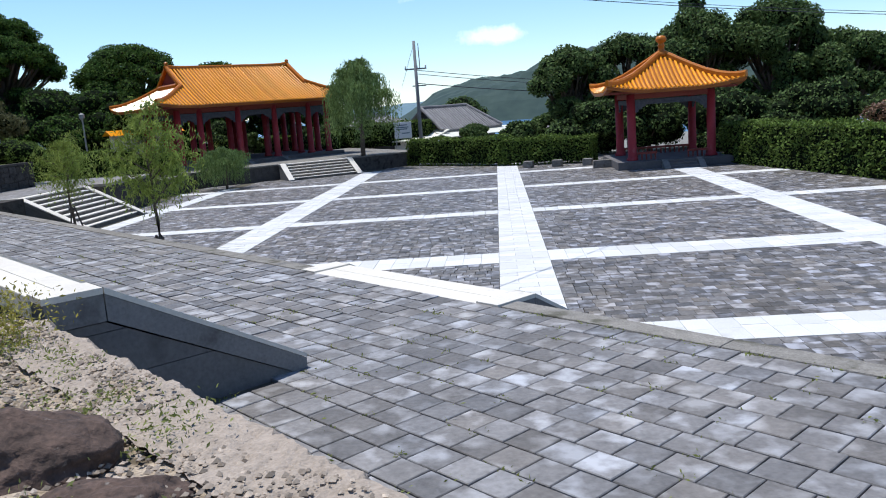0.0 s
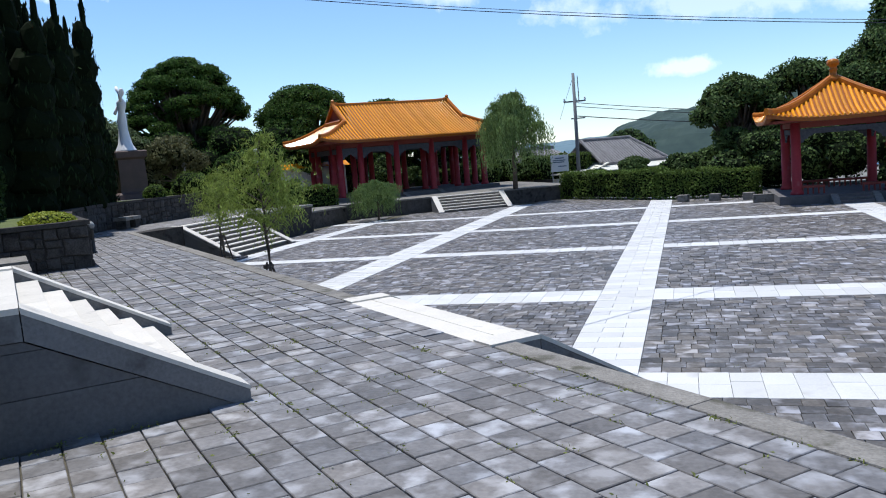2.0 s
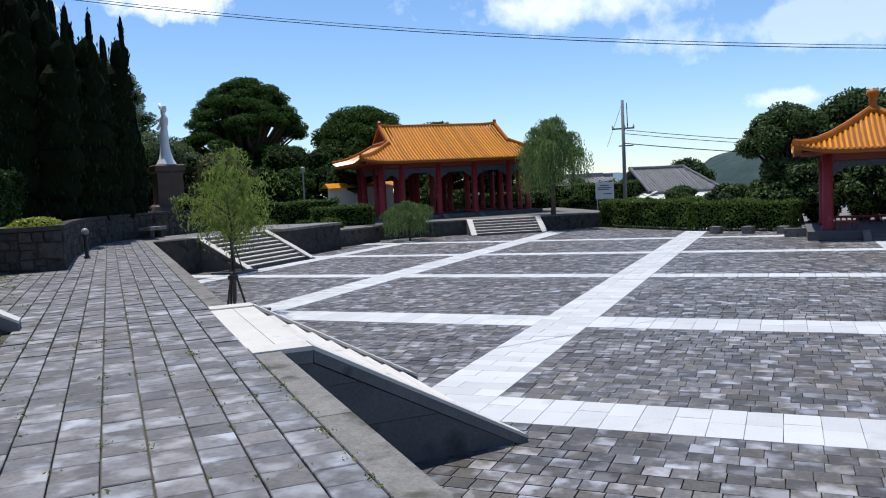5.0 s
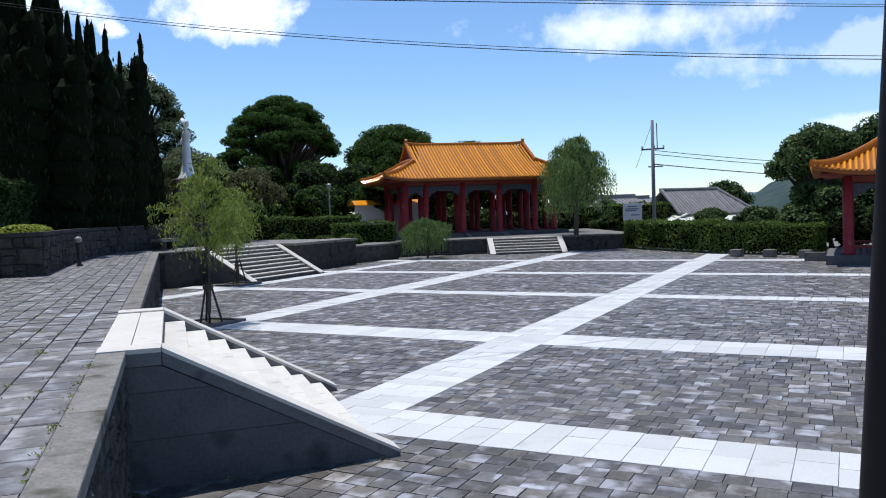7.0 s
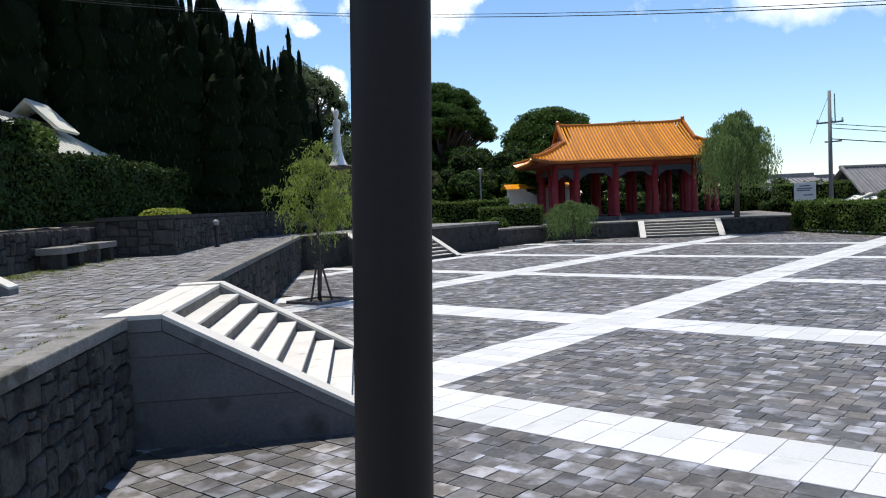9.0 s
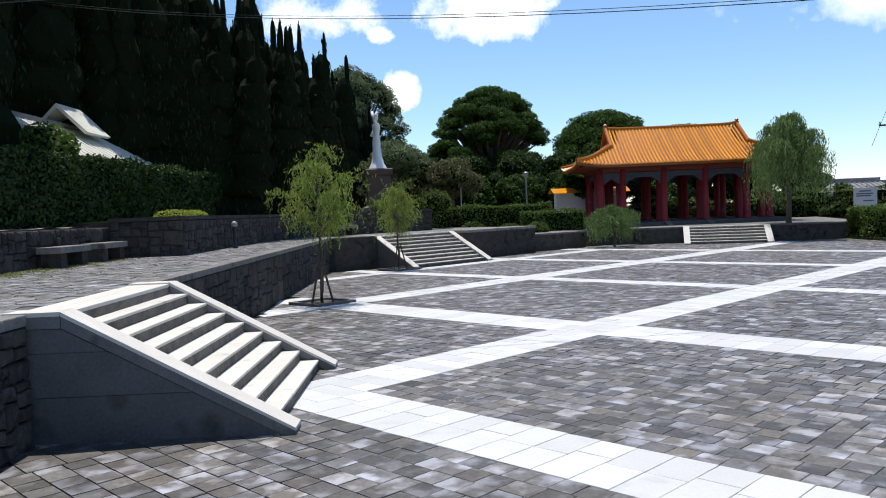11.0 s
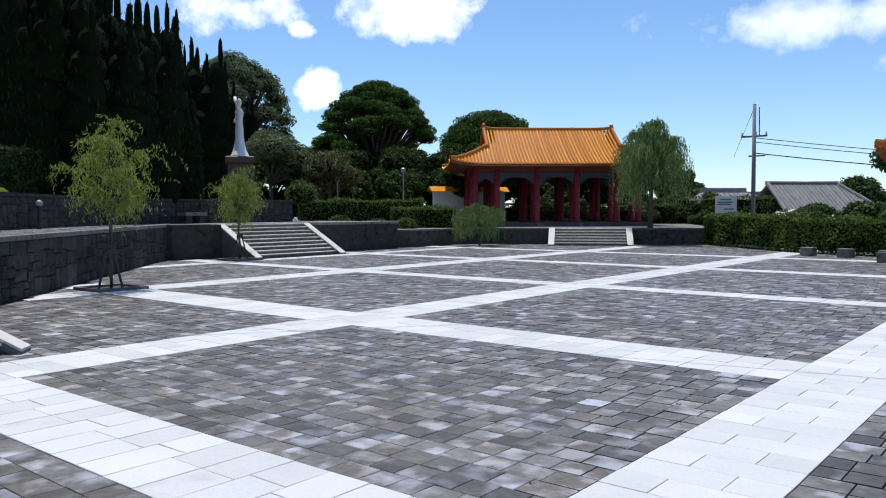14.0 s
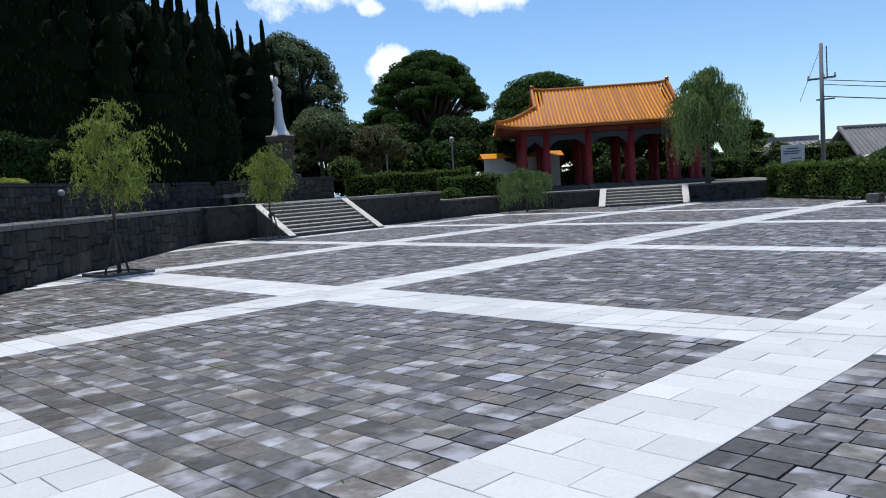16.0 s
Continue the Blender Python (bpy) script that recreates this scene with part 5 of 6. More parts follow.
for x, y, w, z1 in ((-47, 22, 7, 6.6), (-44, 27, 7, 7.0), (-41, 32, 7, 6.8), (-37.5, 34, 6.5, 6.4), (-34, 34, 6.5, 6.0), (-30.5, 36, 6.5, 6.0), (-27.5, 38, 6.5, 5.8), (-24.5, 40.5, 6, 5.6), (-21.5, 46, 5.5, 5.2), (-17.5, 47.5, 5, 4.6), (-14.5, 50, 4.5, 4.4),
                    (-31.5, 31.5, 5, 4.2), (-28.0, 33.0, 4.5, 4.0), (-24.5, 35.0, 4, 3.8), (-38, 41, 7, 6.0), (-32, 45, 7, 6.0), (-43, 37, 7, 7.0)):
    tree("evergreen", (x, y, 0.8), dome_blobs(w, 0.3, z1, 20, w * 0.17, 0.8), 10000, 0.22, M["leaf_dark"], 0.16, UN, core=0.86)
tree("tree", (-33.0, 25.5, 2.3), dome_blobs(6.0, 1.2, 4.9, 26, 0.95, 0.7), 14000, 0.19, M["leaf_pale"], 0.16, "grey-green tree beside the statue", core=0.5)
tree("tree", (-29.5, 27.5, 1.8), dome_blobs(4.6, 0.8, 4.2, 22, 0.8, 0.7), 8000, 0.22, M["leaf_brown"], 0.14, "thin brownish tree beside the statue", core=0.45)
tree("tree", (-46, 32, 1.5), dome_blobs(10.5, 3.2, 13.6, 90, 1.1, 0.6), 52000, 0.20, M["leaf_pale"], 0.35, "tall lighter green tree behind the statue", core=0.55)
tree("tree", (-50, 26, 1.5), dome_blobs(9, 3.0, 13.0, 44, 1.2, 0.7), 16000, 0.32, M["leaf_dark"], 0.3, PIN, core=0.6)
BR = "dense dark green tree behind the small pavilion"
for x, y, w, z1, n in ((4.9, 33.8, 5.6, 7.0, 15000), (8.6, 35.0, 6.5, 7.6, 15000), (12.4, 32.6, 7.0, 8.2, 18000), (16.4, 31.6, 7.0, 8.6, 24000), (20.0, 29.5, 6.0, 6.4, 20000), (23.5, 26.0, 5.0, 4.4, 11000), (27.0, 21.0, 5, 3.6, 8000)):
    tree("tree", (x, y, -0.4), dome_blobs(w, 1.6, z1, 46, w * 0.13, 0.75), int(n * 1.4), 0.20, M["leaf_mid"], 0.24, BR, core=0.66)
for x, y, w, z1 in ((5.6, 31.0, 4.6, 3.6), (9.0, 30.5, 5, 3.6), (12.8, 28.5, 5.2, 3.8), (16.6, 26.2, 5.2, 3.8), (19.6, 22.0, 5, 3.6), (21.0, 16.5, 5, 3.4), (1.6, 34.5, 3.4, 2.6), (24, 20, 6, 4.4)):
    tree("evergreen", (x, y, -0.4), dome_blobs(w, 0.3, z1, 18, w * 0.17, 0.8), 8000, 0.21, M["leaf_mid"], 0.14, "dense evergreen shrub under the trees", core=0.86)
tree("tree", (13.0, 36.5, -0.4), [((0, 0, 3.2 + i * 0.85), (2.3 - i * 0.21, 2.3 - i * 0.21, 0.8)) for i in range(10)], 12000, 0.26, M["leaf_mid"], 0.2, "tall pointed dark conifer behind the small pavilion", core=0.55)
tree("tree", (15.4, 14.5, -0.4), dome_blobs(3.0, 1.0, 3.0, 14, 0.5, 0.7), 3500, 0.14, M["leaf_red"], 0.08, "small reddish-leaved tree behind the hedge", core=0.4)
for x, y, w, z1 in ((-3.0, 55, 5, 4.4), (-1.5, 38.0, 2.2, 2.2), (4.0, 39.5, 3, 2.8), (-12.5, 46.5, 5, 3.4), (-17, 48, 5, 3.2), (-9.5, 44.5, 3.5, 2.8), (-21, 43, 4, 3.6), (-18.5, 41.5, 2.6, 2.6), (-14.2, 43.0, 2.6, 2.4)):
    tree("tree", (x, y, 0.0), dome_blobs(w, 0.5, z1, 16, w * 0.17, 0.75), 4500, 0.22, M["leaf_mid"], 0.15, "green tree among the houses beyond the park", core=0.75)


# ---- row of flame-shaped junipers ----
def juniper(p, h, w, count, label):
    t = thing("juniper", Matrix.Translation(p), label, "tree", "row of junipers")
    tips = [(0.0, 0.0, 1.0, 0.34)] + [(rng.normal() * w * 0.28, rng.normal() * w * 0.28, rng.uniform(0.62, 0.98), rng.uniform(0.20, 0.32)) for _ in range(12)]
    blobs = []
    for x, y, f, r in tips:
        for k in range(8):
            s = k / 7
            g = w * r * (1.15 - 1.04 * s ** 2.2)
            blobs.append(((x * (0.6 + 0.4 * s), y * (0.6 + 0.4 * s), h * f * (0.06 + 0.90 * s)), (g, g, h * f * 0.12)))
    pts, nor = blob_points(blobs, count, 0.2)
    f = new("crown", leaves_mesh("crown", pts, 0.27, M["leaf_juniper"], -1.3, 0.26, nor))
    f.parent = t
    part("shade_core", core_bm(blobs, 0.88), M["core"], t)
    bm = bmesh.new()
    tube(bm, (0, 0, -0.1), (0, 0, h * 0.5), 0.16, 0.08, 7)
    part("trunk", bm, M["bark"], t)


JL = "tall dark flame-shaped juniper in the row behind the hedge"
for u, v, z, wd in ((-30.4, -1.0, 8.5, 2.6), (-29.4, -2.2, 10.0, 3.1), (-28.0, -3.0, 10.8, 3.5), (-26.6, -3.6, 11.5, 3.7), (-25.0, -4.8, 12.4, 3.8), (-23.4, -5.8, 12.0, 4.0), (-22.4, -7.4, 12.8, 4.2),
                    (-19.8, -11.2, 15.6, 4.8), (-17.4, -11.6, 16.4, 4.8), (-15.2, -11.9, 17.0, 4.8), (-12.8, -11.6, 17.4, 4.8), (-11.2, -9.5, 16.4, 4.8), (-8.8, -9.7, 16.6, 4.8), (-6.4, -10.2, 16.6, 4.8),
                    (-27.4, -6.4, 11.4, 4.2), (-24.0, -8.8, 13.4, 4.6), (-19.5, -11.0, 16.0, 5.0), (-14.5, -12.0, 17.4, 5.0), (-9.5, -12.5, 18.0, 5.0),
                    (-33.0, -4.4, 12.2, 4.6), (-36.5, -4.9, 12.9, 4.8), (-40.5, -4.8, 13.5, 4.8), (-44.5, -4.7, 14.0, 4.8), (-48.5, -4.5, 14.2, 4.6), (-52.0, -4.0, 13.6, 4.2), (-55.0, -3.6, 12.6, 3.8), (-57.6, -3.0, 11.0, 3.4),
                    (-30.5, -8.5, 13.6, 5.0), (-34.5, -8.0, 14.0, 5.0), (-27.0, -11.0, 15.4, 5.2), (-23.0, -12.6, 16.8, 5.2)):
    w = uv_world(u, v)
    foot = BED_Z if u > -32 else 0.8
    z *= 1.07 if v < -7 else 1.0
    juniper((w.x, w.y, foot), z - foot, wd * 1.18, 13000, JL)
w = uv_world(-14.2, -6.4)
shrub((w.x, w.y, 3.85), (1.0, 0.9, 0.75), 3000, M["leaf_hedge"], "loose leafy shrub growing above the tall hedge", 0.14)
w = uv_world(-13.2, -7.4)
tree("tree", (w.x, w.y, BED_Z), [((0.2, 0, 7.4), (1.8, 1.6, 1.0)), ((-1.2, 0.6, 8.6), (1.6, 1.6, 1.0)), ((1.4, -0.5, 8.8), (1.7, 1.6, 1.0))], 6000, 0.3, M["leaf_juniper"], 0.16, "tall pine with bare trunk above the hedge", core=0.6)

# ---- pale roofed building behind the hedge ----
w = uv_world(-17.6, -7.4)
bl = thing("storehouse", pose(w.x, w.y, BED_Z, 0, 0, -43.7), "low building with a pale sheet roof behind the tall hedge", "building")
bm = bmesh.new()
box(bm, -3.2, -1.6, 0, 3.2, 1.6, 2.0)
part("wall", bm, M["darkwood"], bl)
bm = bmesh.new()
extrude_profile(bm, [(-2.2, 1.75), (0.0, 3.25), (2.2, 1.75), (2.2, 1.66), (0, 3.14), (-2.2, 1.66)], -3.7, 3.6)
part("roof", bm, M["whiteroof"], bl)
bm = bmesh.new()
box(bm, -3.72, -0.12, 3.19, 3.62, 0.12, 3.34, 0.02)
part("ridge", bm, M["roofgrey"], bl)
bm = bmesh.new()
extrude_profile(bm, [(-0.95, 3.0), (0.0, 3.95), (0.95, 3.0), (0.85, 2.95), (0, 3.82), (-0.85, 2.95)], -1.4, 0.4)
part("upper_roof", bm, M["whiteroof"], bl)
for i in range(17):
    x = -3.6 + i * 7.1 / 16
    v, f = rib_mesh([(x, 2.2, 1.76), (x, 0, 3.26)], 0.025)
    q = new("seam", raw_mesh("seam", v, f, M["whiteroof"]))
    q.parent = bl

# ---- garden wall with orange coping left of the pavilion ----
gw = thing("garden_wall", pose(-24.2, 32.6, P_Z, 0, 0, 64), "white plastered garden wall with orange tile coping", "wall")
bm = bmesh.new()
box(bm, -0.3, -0.12, 0, 5.2, 0.12, 2.3)
part("wall_panel", bm, M["plaster"], gw)
bm = bmesh.new()
extrude_profile(bm, [(-0.45, 2.28), (0, 2.62), (0.45, 2.28), (0, 2.36)], -0.6, 5.4)
part("coping", bm, M["tile_orange"], gw)


# ---- houses beyond the plaza ----
def house(name, m, w, d, h, rise, label, over=0.5):
    t = thing(name, m, label, "house")
    bm = bmesh.new()
    prism(bm, [(-w / 2, -d / 2), (w / 2, -d / 2), (w / 2, d / 2), (-w / 2, d / 2)], -4, h)
    wl_ = part("wall", bm, M["plaster"], t)
    bm = bmesh.new()
    box(bm, -w / 2 - 0.03, -d / 2 - 0.03, -4, w / 2 + 0.03, d / 2 + 0.03, h - 1.0)
    part("dado", bm, M["darkwood"], t)
    # hipped tile roof
    W, D = w / 2 + over, d / 2 + over
    rl = w / 2 - d * 0.22
    bm = bmesh.new()
    e = [bm.verts.new(p) for p in ((-W, -D, h), (W, -D, h), (W, D, h), (-W, D, h))]
    e2 = [bm.verts.new(p) for p in ((-W, -D, h - 0.14), (W, -D, h - 0.14), (W, D, h - 0.14), (-W, D, h - 0.14))]
    r0, r1 = bm.verts.new((-rl, 0, h + rise)), bm.verts.new((rl, 0, h + rise))
    bm.faces.new((e[0], e[1], r1, r0))
    bm.faces.new((e[1], e[2], r1))
    bm.faces.new((e[2], e[3], r0, r1))
    bm.faces.new((e[3], e[0], r0))
    bm.faces.new(e2[::-1])
    for i in range(4):
        bm.faces.new((e[i], e2[i], e2[(i + 1) % 4], e[(i + 1) % 4]))
    rf = part("roof", bm, M["roofgrey"], t)
    n = int(2 * W / 0.34)
    for i in range(n):
        x = -W + (i + 0.5) * 2 * W / n
        top = 1.0 if abs(x) < rl else max(0.03, (W - abs(x)) / (W - rl))
        for s in (-1, 1):
            v, f = rib_mesh([(x, s * (D + 0.02), h + 0.01), (x, s * D * (1 - top), h + rise * top + 0.01)], 0.06)
            q = new("roll_tile", raw_mesh("roll_tile", v, f, M["roofgrey"]))
            q.parent = rf
    bm = bmesh.new()
    box(bm, -rl - 0.1, -0.14, h + rise - 0.05, rl + 0.1, 0.14, h + rise + 0.28, 0.02)
    part("ridge", bm, M["roofgrey"], rf)
    return t


def tiled_house(m):
    """Old house: tiled roof with a gable at one end and a hip at the other, pale lower eaves."""
    t = thing("house", m, "old house with weathered grey tile roof and pale lower eaves", "house")
    bm = bmesh.new()
    prism(bm, [(-2.2, -2.0), (3.2, -2.0), (3.2, 2.0), (-2.2, 2.0)], -3.5, 1.72)
    part("wall", bm, M["darkwood"], t)
    bm = bmesh.new()
    extrude_profile(bm, [(-2.0, 1.72), (0.0, 3.32), (2.0, 1.72)], -2.2, -2.05)
    part("gable", bm, M["darkwood"], t)
    bm = bmesh.new()
    top, low = [], []
    for dz, out in ((0.0, top), (-0.13, low)):
        for x, y, z in ((-2.65, -2.4, 1.76), (3.6, -2.4, 1.76), (3.6, 2.4, 1.76), (-2.65, 2.4, 1.76), (-2.45, 0, 3.45), (2.2, 0, 3.45)):
            out.append(bm.verts.new((x, y, z + dz)))
    for f in ((0, 1, 5, 4), (1, 2, 5), (2, 3, 4, 5)):
        bm.faces.new([top[i] for i in f])
        bm.faces.new([low[i] for i in f][::-1])
    for i, j in ((0, 1), (1, 2), (2, 3), (3, 4), (4, 0)):
        bm.faces.new((top[i], low[i], low[j], top[j]))
    roof = part("roof", bm, M["roofgrey"], t)
    for i in range(24):
        x = -2.55 + i * 6.0 / 23
        k = 1.0 if x < 2.2 else (3.6 - x) / 1.4
        v, f = rib_mesh([(x, -2.43, 1.76), (x, -2.4 * (1 - k), 1.76 + 1.69 * k)], 0.055)
        q = new("roll_tile", raw_mesh("roll_tile", v, f, M["roofgrey"]))
        q.parent = roof
    for pts in ([(-2.55, 0, 3.48), (0, 0, 3.46), (2.3, 0, 3.48)], [(-2.62, -2.42, 1.80), (-2.45, 0, 3.48)], [(3.62, -2.42, 1.80), (2.2, 0, 3.47)]):
        bm = bmesh.new()
        polytube(bm, pts, 0.13, 8)
        part("ridge", bm, M["roofgrey"], roof)
    bm = bmesh.new()
    extrude_profile(bm, [(-3.5, 1.25), (-3.5, 1.31), (-2.0, 1.70), (-2.0, 1.62)], -3.0, 4.7)
    part("lower_eave", bm, M["whiteroof"], t, "pale sheet-metal lower eave")
    bm = bmesh.new()
    prism(bm, [(-3.9, -2.6), (-2.25, -2.6), (-2.25, 1.6), (-3.9, 1.6)], -3.5, 1.15)
    part("lean_to", bm, M["plaster"], t, "white plastered lean-to")
    bm = bmesh.new()
    v = [bm.verts.new(p) for p in ((-4.1, -2.7, 1.10), (-2.2, -2.7, 1.75), (-2.2, 1.7, 1.75), (-4.1, 1.7, 1.10), (-4.1, -2.7, 1.18), (-2.2, -2.7, 1.83), (-2.2, 1.7, 1.83), (-4.1, 1.7, 1.18))]
    for f in ((0, 1, 2, 3), (7, 6, 5, 4), (0, 4, 5, 1), (1, 5, 6, 2), (2, 6, 7, 3), (3, 7, 4, 0)):
        bm.faces.new([v[i] for i in f])
    part("lean_to_roof", bm, M["whiteroof"], t)
    return t


tiled_house(pose(-3.72, 44.11, 0.02, 0, 0, 46.2))
house("house", pose(-13.5, 60, 0.0, 0, 0, 8), 9.0, 6.0, 1.6, 1.5, "farther house with grey tiled roof")
house("house", pose(-9.8, 46.9, 0.0, 0, 0, 46), 4.6, 3.4, 2.35, 0.75, "low house with dark grey tiled roof behind the hedge")
house("house", pose(5.5, 62, -1.0, 0, 0, 25), 5.0, 4.0, 1.2, 1.2, "small dark-roofed house near the water")

# ---- far hills ----
def hill(name, cx, cy, wx, wy, h, material, label, seed):
    vs, fs = [], []
    nx, ny = 90, 24
    for j in range(ny + 1):
        for i in range(nx + 1):
            a, b = -1 + 2 * i / nx, -1 + 2 * j / ny
            g = max(0.0, 1 - a * a) ** 0.75 * max(0, 1 - b * b)
            k = 1 + 0.28 * noise.noise(Vector((a * 3 + seed, b * 2, 0))) + 0.10 * noise.noise(Vector((a * 14 + seed, b * 9, 1))) + 0.05 * noise.noise(Vector((a * 50, b * 30, seed)))
            vs.append((cx + a * wx, cy + b * wy, -16 + h * g * k))
    for j in range(ny):
        for i in range(nx):
            a = j * (nx + 1) + i
            fs.append((a, a + 1, a + nx + 2, a + nx + 1))
    ob = new(name, raw_mesh(name, vs, fs, material))
    return tagged(ob, label, "hill", kind="structure")


hill("backdrop_hill", 200, 1080, 335, 240, 84, M["hill"], "wooded green hill across the bay", 3)
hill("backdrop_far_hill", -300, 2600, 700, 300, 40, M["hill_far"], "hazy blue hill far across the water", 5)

# ---- paving, piece by piece ----
def slab_mesh(w, d, h, name, material, chamfer=0.006, seed=0):
    """One slab with worn upper edges, centred, top at z = 0."""
    c = chamfer
    x, y = w / 2, d / 2
    r = random.Random(seed)
    v = [(-x, -y, -h), (x, -y, -h), (x, y, -h), (-x, y, -h), (-x, -y, -c), (x, -y, -c), (x, y, -c), (-x, y, -c)]
    v += [(-x + c, -y + c, r.uniform(-0.002, 0.002)), (x - c, -y + c, r.uniform(-0.002, 0.002)), (x - c, y - c, r.uniform(-0.002, 0.002)), (-x + c, y - c, r.uniform(-0.002, 0.002))]
    f = [(8, 9, 10, 11)]
    for a in (0, 4):
        for i in range(4):
            f.append((a + i, a + (i + 1) % 4, a + 4 + (i + 1) % 4, a + 4 + i))
    return raw_mesh(name, v, f, material), v, f


def lay(slabs, parent, name, mat_one, mat_rest, near, limit, rest_label, z0, h=0.05, uneven=0.006, chamfer=0.006):
    """slabs: (x, y, width, depth) in the parent's frame. The ones nearest to `near` become parts, the rest one joined part."""
    slabs = sorted(slabs, key=lambda s: (s[0] - near[0]) ** 2 + (s[1] - near[1]) ** 2)
    r = random.Random(len(slabs))
    cache = {}
    for x, y, w, d in slabs[:limit]:
        key = (round(w, 3), round(d, 3))
        if key not in cache:
            cache[key] = slab_mesh(key[0], key[1], h, name, mat_one, chamfer, len(cache))[0]
        ob = new(name, cache[key])
        ob.parent = parent
        ob.matrix_basis = pose(x, y, z0 + r.uniform(-uneven, uneven) * 0.6, r.uniform(-0.2, 0.2), r.uniform(-0.2, 0.2), r.uniform(-0.4, 0.4))
    vs, fs = [], []
    for x, y, w, d in slabs[limit:]:
        k = len(vs)
        dz = r.uniform(-uneven, uneven)
        a, b, c = w / 2, d / 2, chamfer
        tx, ty = r.uniform(-0.002, 0.002), r.uniform(-0.002, 0.002)
        vs += [(x - a, y - b, z0 - h), (x + a, y - b, z0 - h), (x + a, y + b, z0 - h), (x - a, y + b, z0 - h)]
        vs += [(x + sx * (a - c), y + sy * (b - c), z0 + dz + tx * sx * 0.6 + ty * sy * 0.6) for sx, sy in ((-1, -1), (1, -1), (1, 1), (-1, 1))]
        fs += [(k + 4, k + 5, k + 6, k + 7)] + [(k + i, k + (i + 1) % 4, k + 4 + (i + 1) % 4, k + 4 + i) for i in range(4)]
    if vs:
        ob = new(name + "s", raw_mesh(name + "s", vs, fs, mat_rest))
        ob.parent = parent
        tagged(ob, rest_label, kind="stuff")


V_BANDS = [(-14.4, -13.6), (-7.85, -6.75), (0.0, 1.1), (7.74, 8.82)]
H_BANDS = [(-6.2, -5.13), (0.0, 1.19), (7.82, 8.62), (15.0, 15.8), (21.9, 22.7)]
X0, X1, Y0, Y1 = -17.4, 13.2, -14.5, 32.5


def in_plaza(x, y):
    u, v = to_uv(x, y)
    if v < 0.12 or u > 5.6:
        return False
    if x < -14.4 and 9.4 < y < 15.0:
        return False
    if x < -16.0:
        return False
    if y > 24.5 and y - 24.5 > (13.5 - x) * 0.9:
        return False
    q = PT.inverted() @ Vector((x, y, 0))
    if q.y > -0.1 and q.x < 9:
        return False
    return x < 13.0 - max(0, (y - 9) * 0.19)


bands, darks = [], []
G = 0.010
for a, b in V_BANDS:
    y, row = H_BANDS[0][0], 0
    while y < 29:
        ln, w = 0.345, (b - a) / 3
        for x0, x1 in (((0, 2), (2, 3)) if row % 2 else ((0, 1), (1, 3))):
            cx, cy = a + w * (x0 + x1) / 2, y + ln / 2
            if in_plaza(cx, cy) and not (a < -13 and y > 24):
                bands.append((cx, cy, w * (x1 - x0) - G * 0.5, ln - G * 0.5))
        y += ln
        row += 1
spans = [-16.2] + [e for p in V_BANDS for e in p] + [13.5]
for a, b in H_BANDS:
    for left, right in zip(spans[0::2], spans[1::2]):
        n = max(1, round((right - left) / 0.40))
        w = (right - left) / n
        for i in range(n):
            cx, cy = left + w * (i + 0.5), (a + b) / 2
            if not in_plaza(cx, cy) or (a < -6 and cx < 1.1):
                continue
            if b - a > 1.0:
                half = (b - a) * (0.5 if i % 3 else 0.62)
                bands.append((cx, a + half / 2, w - G * 0.5, half - G * 0.5))
                bands.append((cx, (a + half + b) / 2, w - G * 0.5, b - a - half - G * 0.5))
            else:
                bands.append((cx, cy, w - G * 0.5, b - a - G * 0.5))

# dark pavers fill the fields between the bands; courses run along x with shifted cross joints
xs_edges = [X0] + [e for p in V_BANDS for e in p] + [X1]
ys_edges = [Y0] + [e for p in H_BANDS for e in p] + [Y1]
r8 = random.Random(8)
for i in range(0, len(xs_edges), 2):
    for j in range(0, len(ys_edges), 2):
        xa, xb, ya, yb = xs_edges[i], xs_edges[i + 1], ys_edges[j], ys_edges[j + 1]
        ny = max(1, round((yb - ya) / 0.262))
        d = (yb - ya) / ny
        for c in range(ny):
            x = xa
            first = True
            while x < xb - 0.05:
                w = 0.252 * (r8.choice((0.94, 1.0, 1.0, 1.0, 1.06, 1.3)) if not first else r8.choice((1.0, 1.0, 0.8, 1.2)))
                first = False
                w = min(w, xb - x)
                if xb - (x + w) < 0.12:
                    w = xb - x
                cx, cy = x + w / 2, ya + d * (c + 0.5)
                if in_plaza(cx, cy):
                    darks.append((cx, cy, w - 0.006, d - 0.006))
                x += w
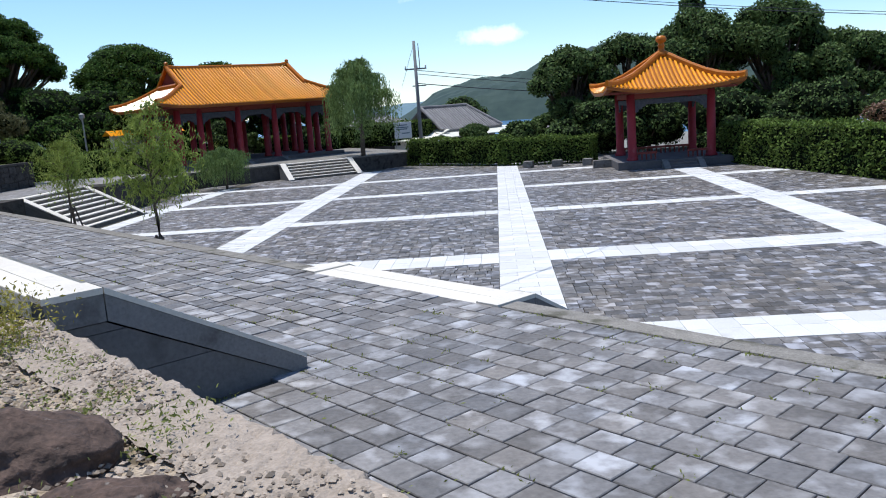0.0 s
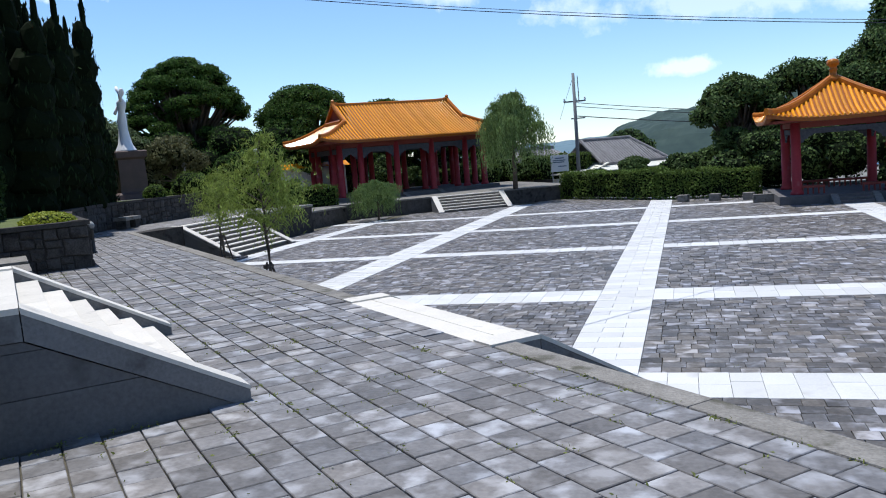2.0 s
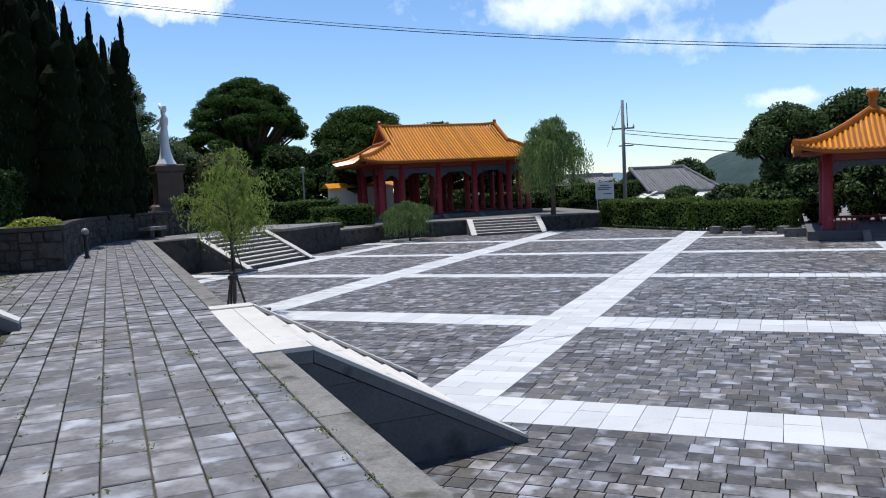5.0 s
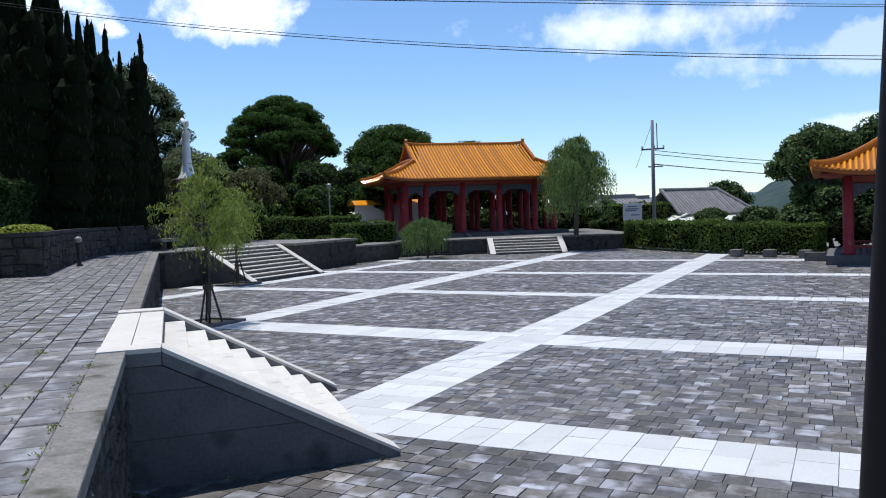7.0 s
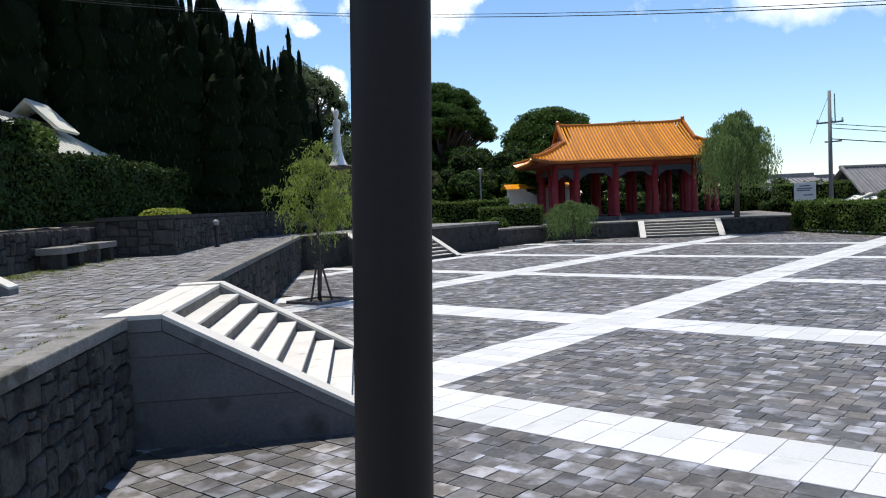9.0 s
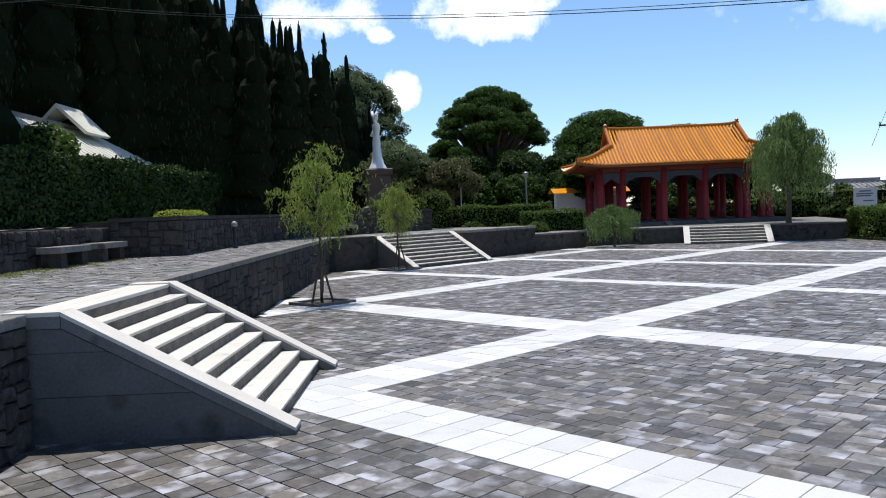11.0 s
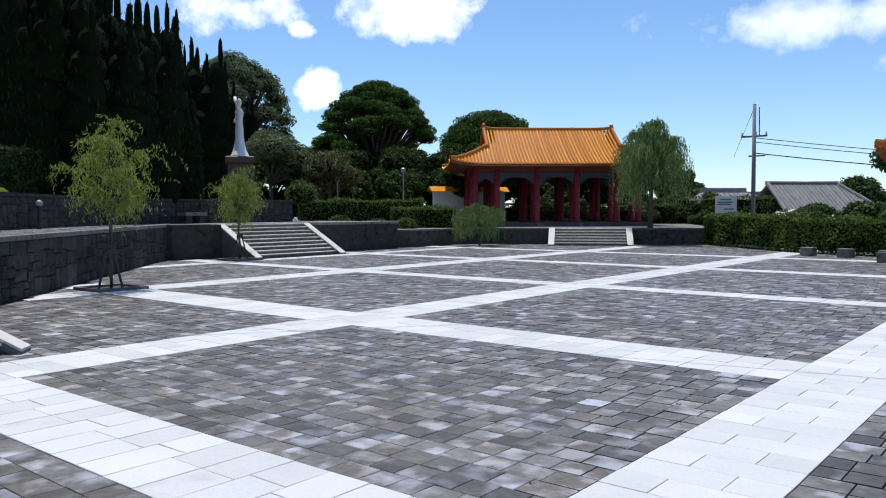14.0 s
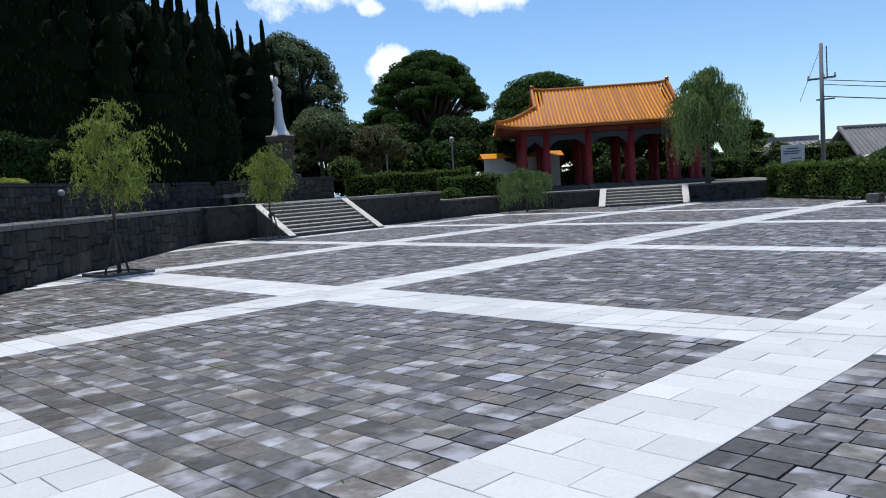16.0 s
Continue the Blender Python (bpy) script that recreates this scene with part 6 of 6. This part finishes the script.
# fields below the first cross band, beside the bands' ends
for i in (1, 3, 5, 7):
    xa, xb = xs_edges[i], xs_edges[i + 1]
    ya, yb = Y0, H_BANDS[0][0]
    y = ya
    while y < yb - 0.1:
        d = min(0.36, yb - y)
        for c in range(3):
            w = (xb - xa) / 3
            cx, cy = xa + w * (c + 0.5), y + d / 2
            if in_plaza(cx, cy):
                darks.append((cx, cy, w - 0.006, d - 0.006))
        y += d
lay(bands, plaza, "granite_slab", M["granite"], M["granite_rest"], (5.0, -4.0), 290, "pale granite slabs of the bands", 0.004, 0.04, 0.002, 0.004)
lay(darks, plaza, "paver", M["paver"], M["paver_rest"], (4.5, -4.5), 290, "dark stone pavers of the plaza", 0.0, 0.04, 0.003, 0.004)

slabs = []
rows_v = 16
TV = (4.34 - KERB) / rows_v
r9 = random.Random(9)
for c in range(rows_v):
    v = -4.34 + c * TV
    u = -27.0 - r9.uniform(0, 0.1)
    while u < 5.2:
        w = min(0.267 * r9.choice((1.0, 1.0, 1.0, 1.03, 0.97)), 5.28 - u)
        cu, cv = u + w / 2, v + TV / 2
        if w > 0.1 and not (-3.7 < cu < 0.06 and cv < -2.50):
            slabs.append((cu, cv, w - 0.009, TV - 0.011))
        u += w
lay(slabs, terr, "paver", M["tpaver"], M["tpaver_rest"], (1.8, -2.0), 290, "grey stone slabs of the terrace", T_Z, 0.04, 0.005, 0.005)
# tufts in the joints
spots = []
for _ in range(380):
    spots.append(((rng.uniform(-9, 4.8), -4.34 + TV * rng.integers(1, rows_v), T_Z - 0.01), rng.uniform(0.05, 0.22)))
for _ in range(30):
    spots.append(((rng.uniform(0.3, 5.1), -KERB - 0.01, T_Z - 0.01), rng.uniform(0.1, 0.35)))
for _ in range(12):
    spots.append(((rng.uniform(0.05, 0.2), rng.uniform(-1.5, 2.6) if _ % 2 else rng.uniform(-4.2, -2.6), T_Z if _ % 2 == 0 else 0.0), rng.uniform(0.1, 0.3)))
for _ in range(420):
    spots.append(((rng.uniform(-12.5, -3.9), -4.25 + abs(rng.normal()) * 0.5, T_Z - 0.005), rng.uniform(0.2, 0.5)))
weeds("joint_grass", spots, 60, 0.03, 0.05, M["weed"], "small grass tufts in the paving joints", UV, leaf=0.035)

spots = []
while len(spots) < 170:
    x, y = rng.uniform(-9, 11), rng.uniform(-5, 20)
    if in_plaza(x, y) and not any(a - 0.1 < x < b + 0.1 for a, b in V_BANDS) and not any(a - 0.1 < y < b + 0.1 for a, b in H_BANDS):
        spots.append(((x, y, -0.01), rng.uniform(0.06, 0.24)))
weeds("plaza_weeds", spots, 45, 0.03, 0.045, M["weed"], "small weeds growing between the plaza pavers", Matrix.Identity(4), leaf=0.035)
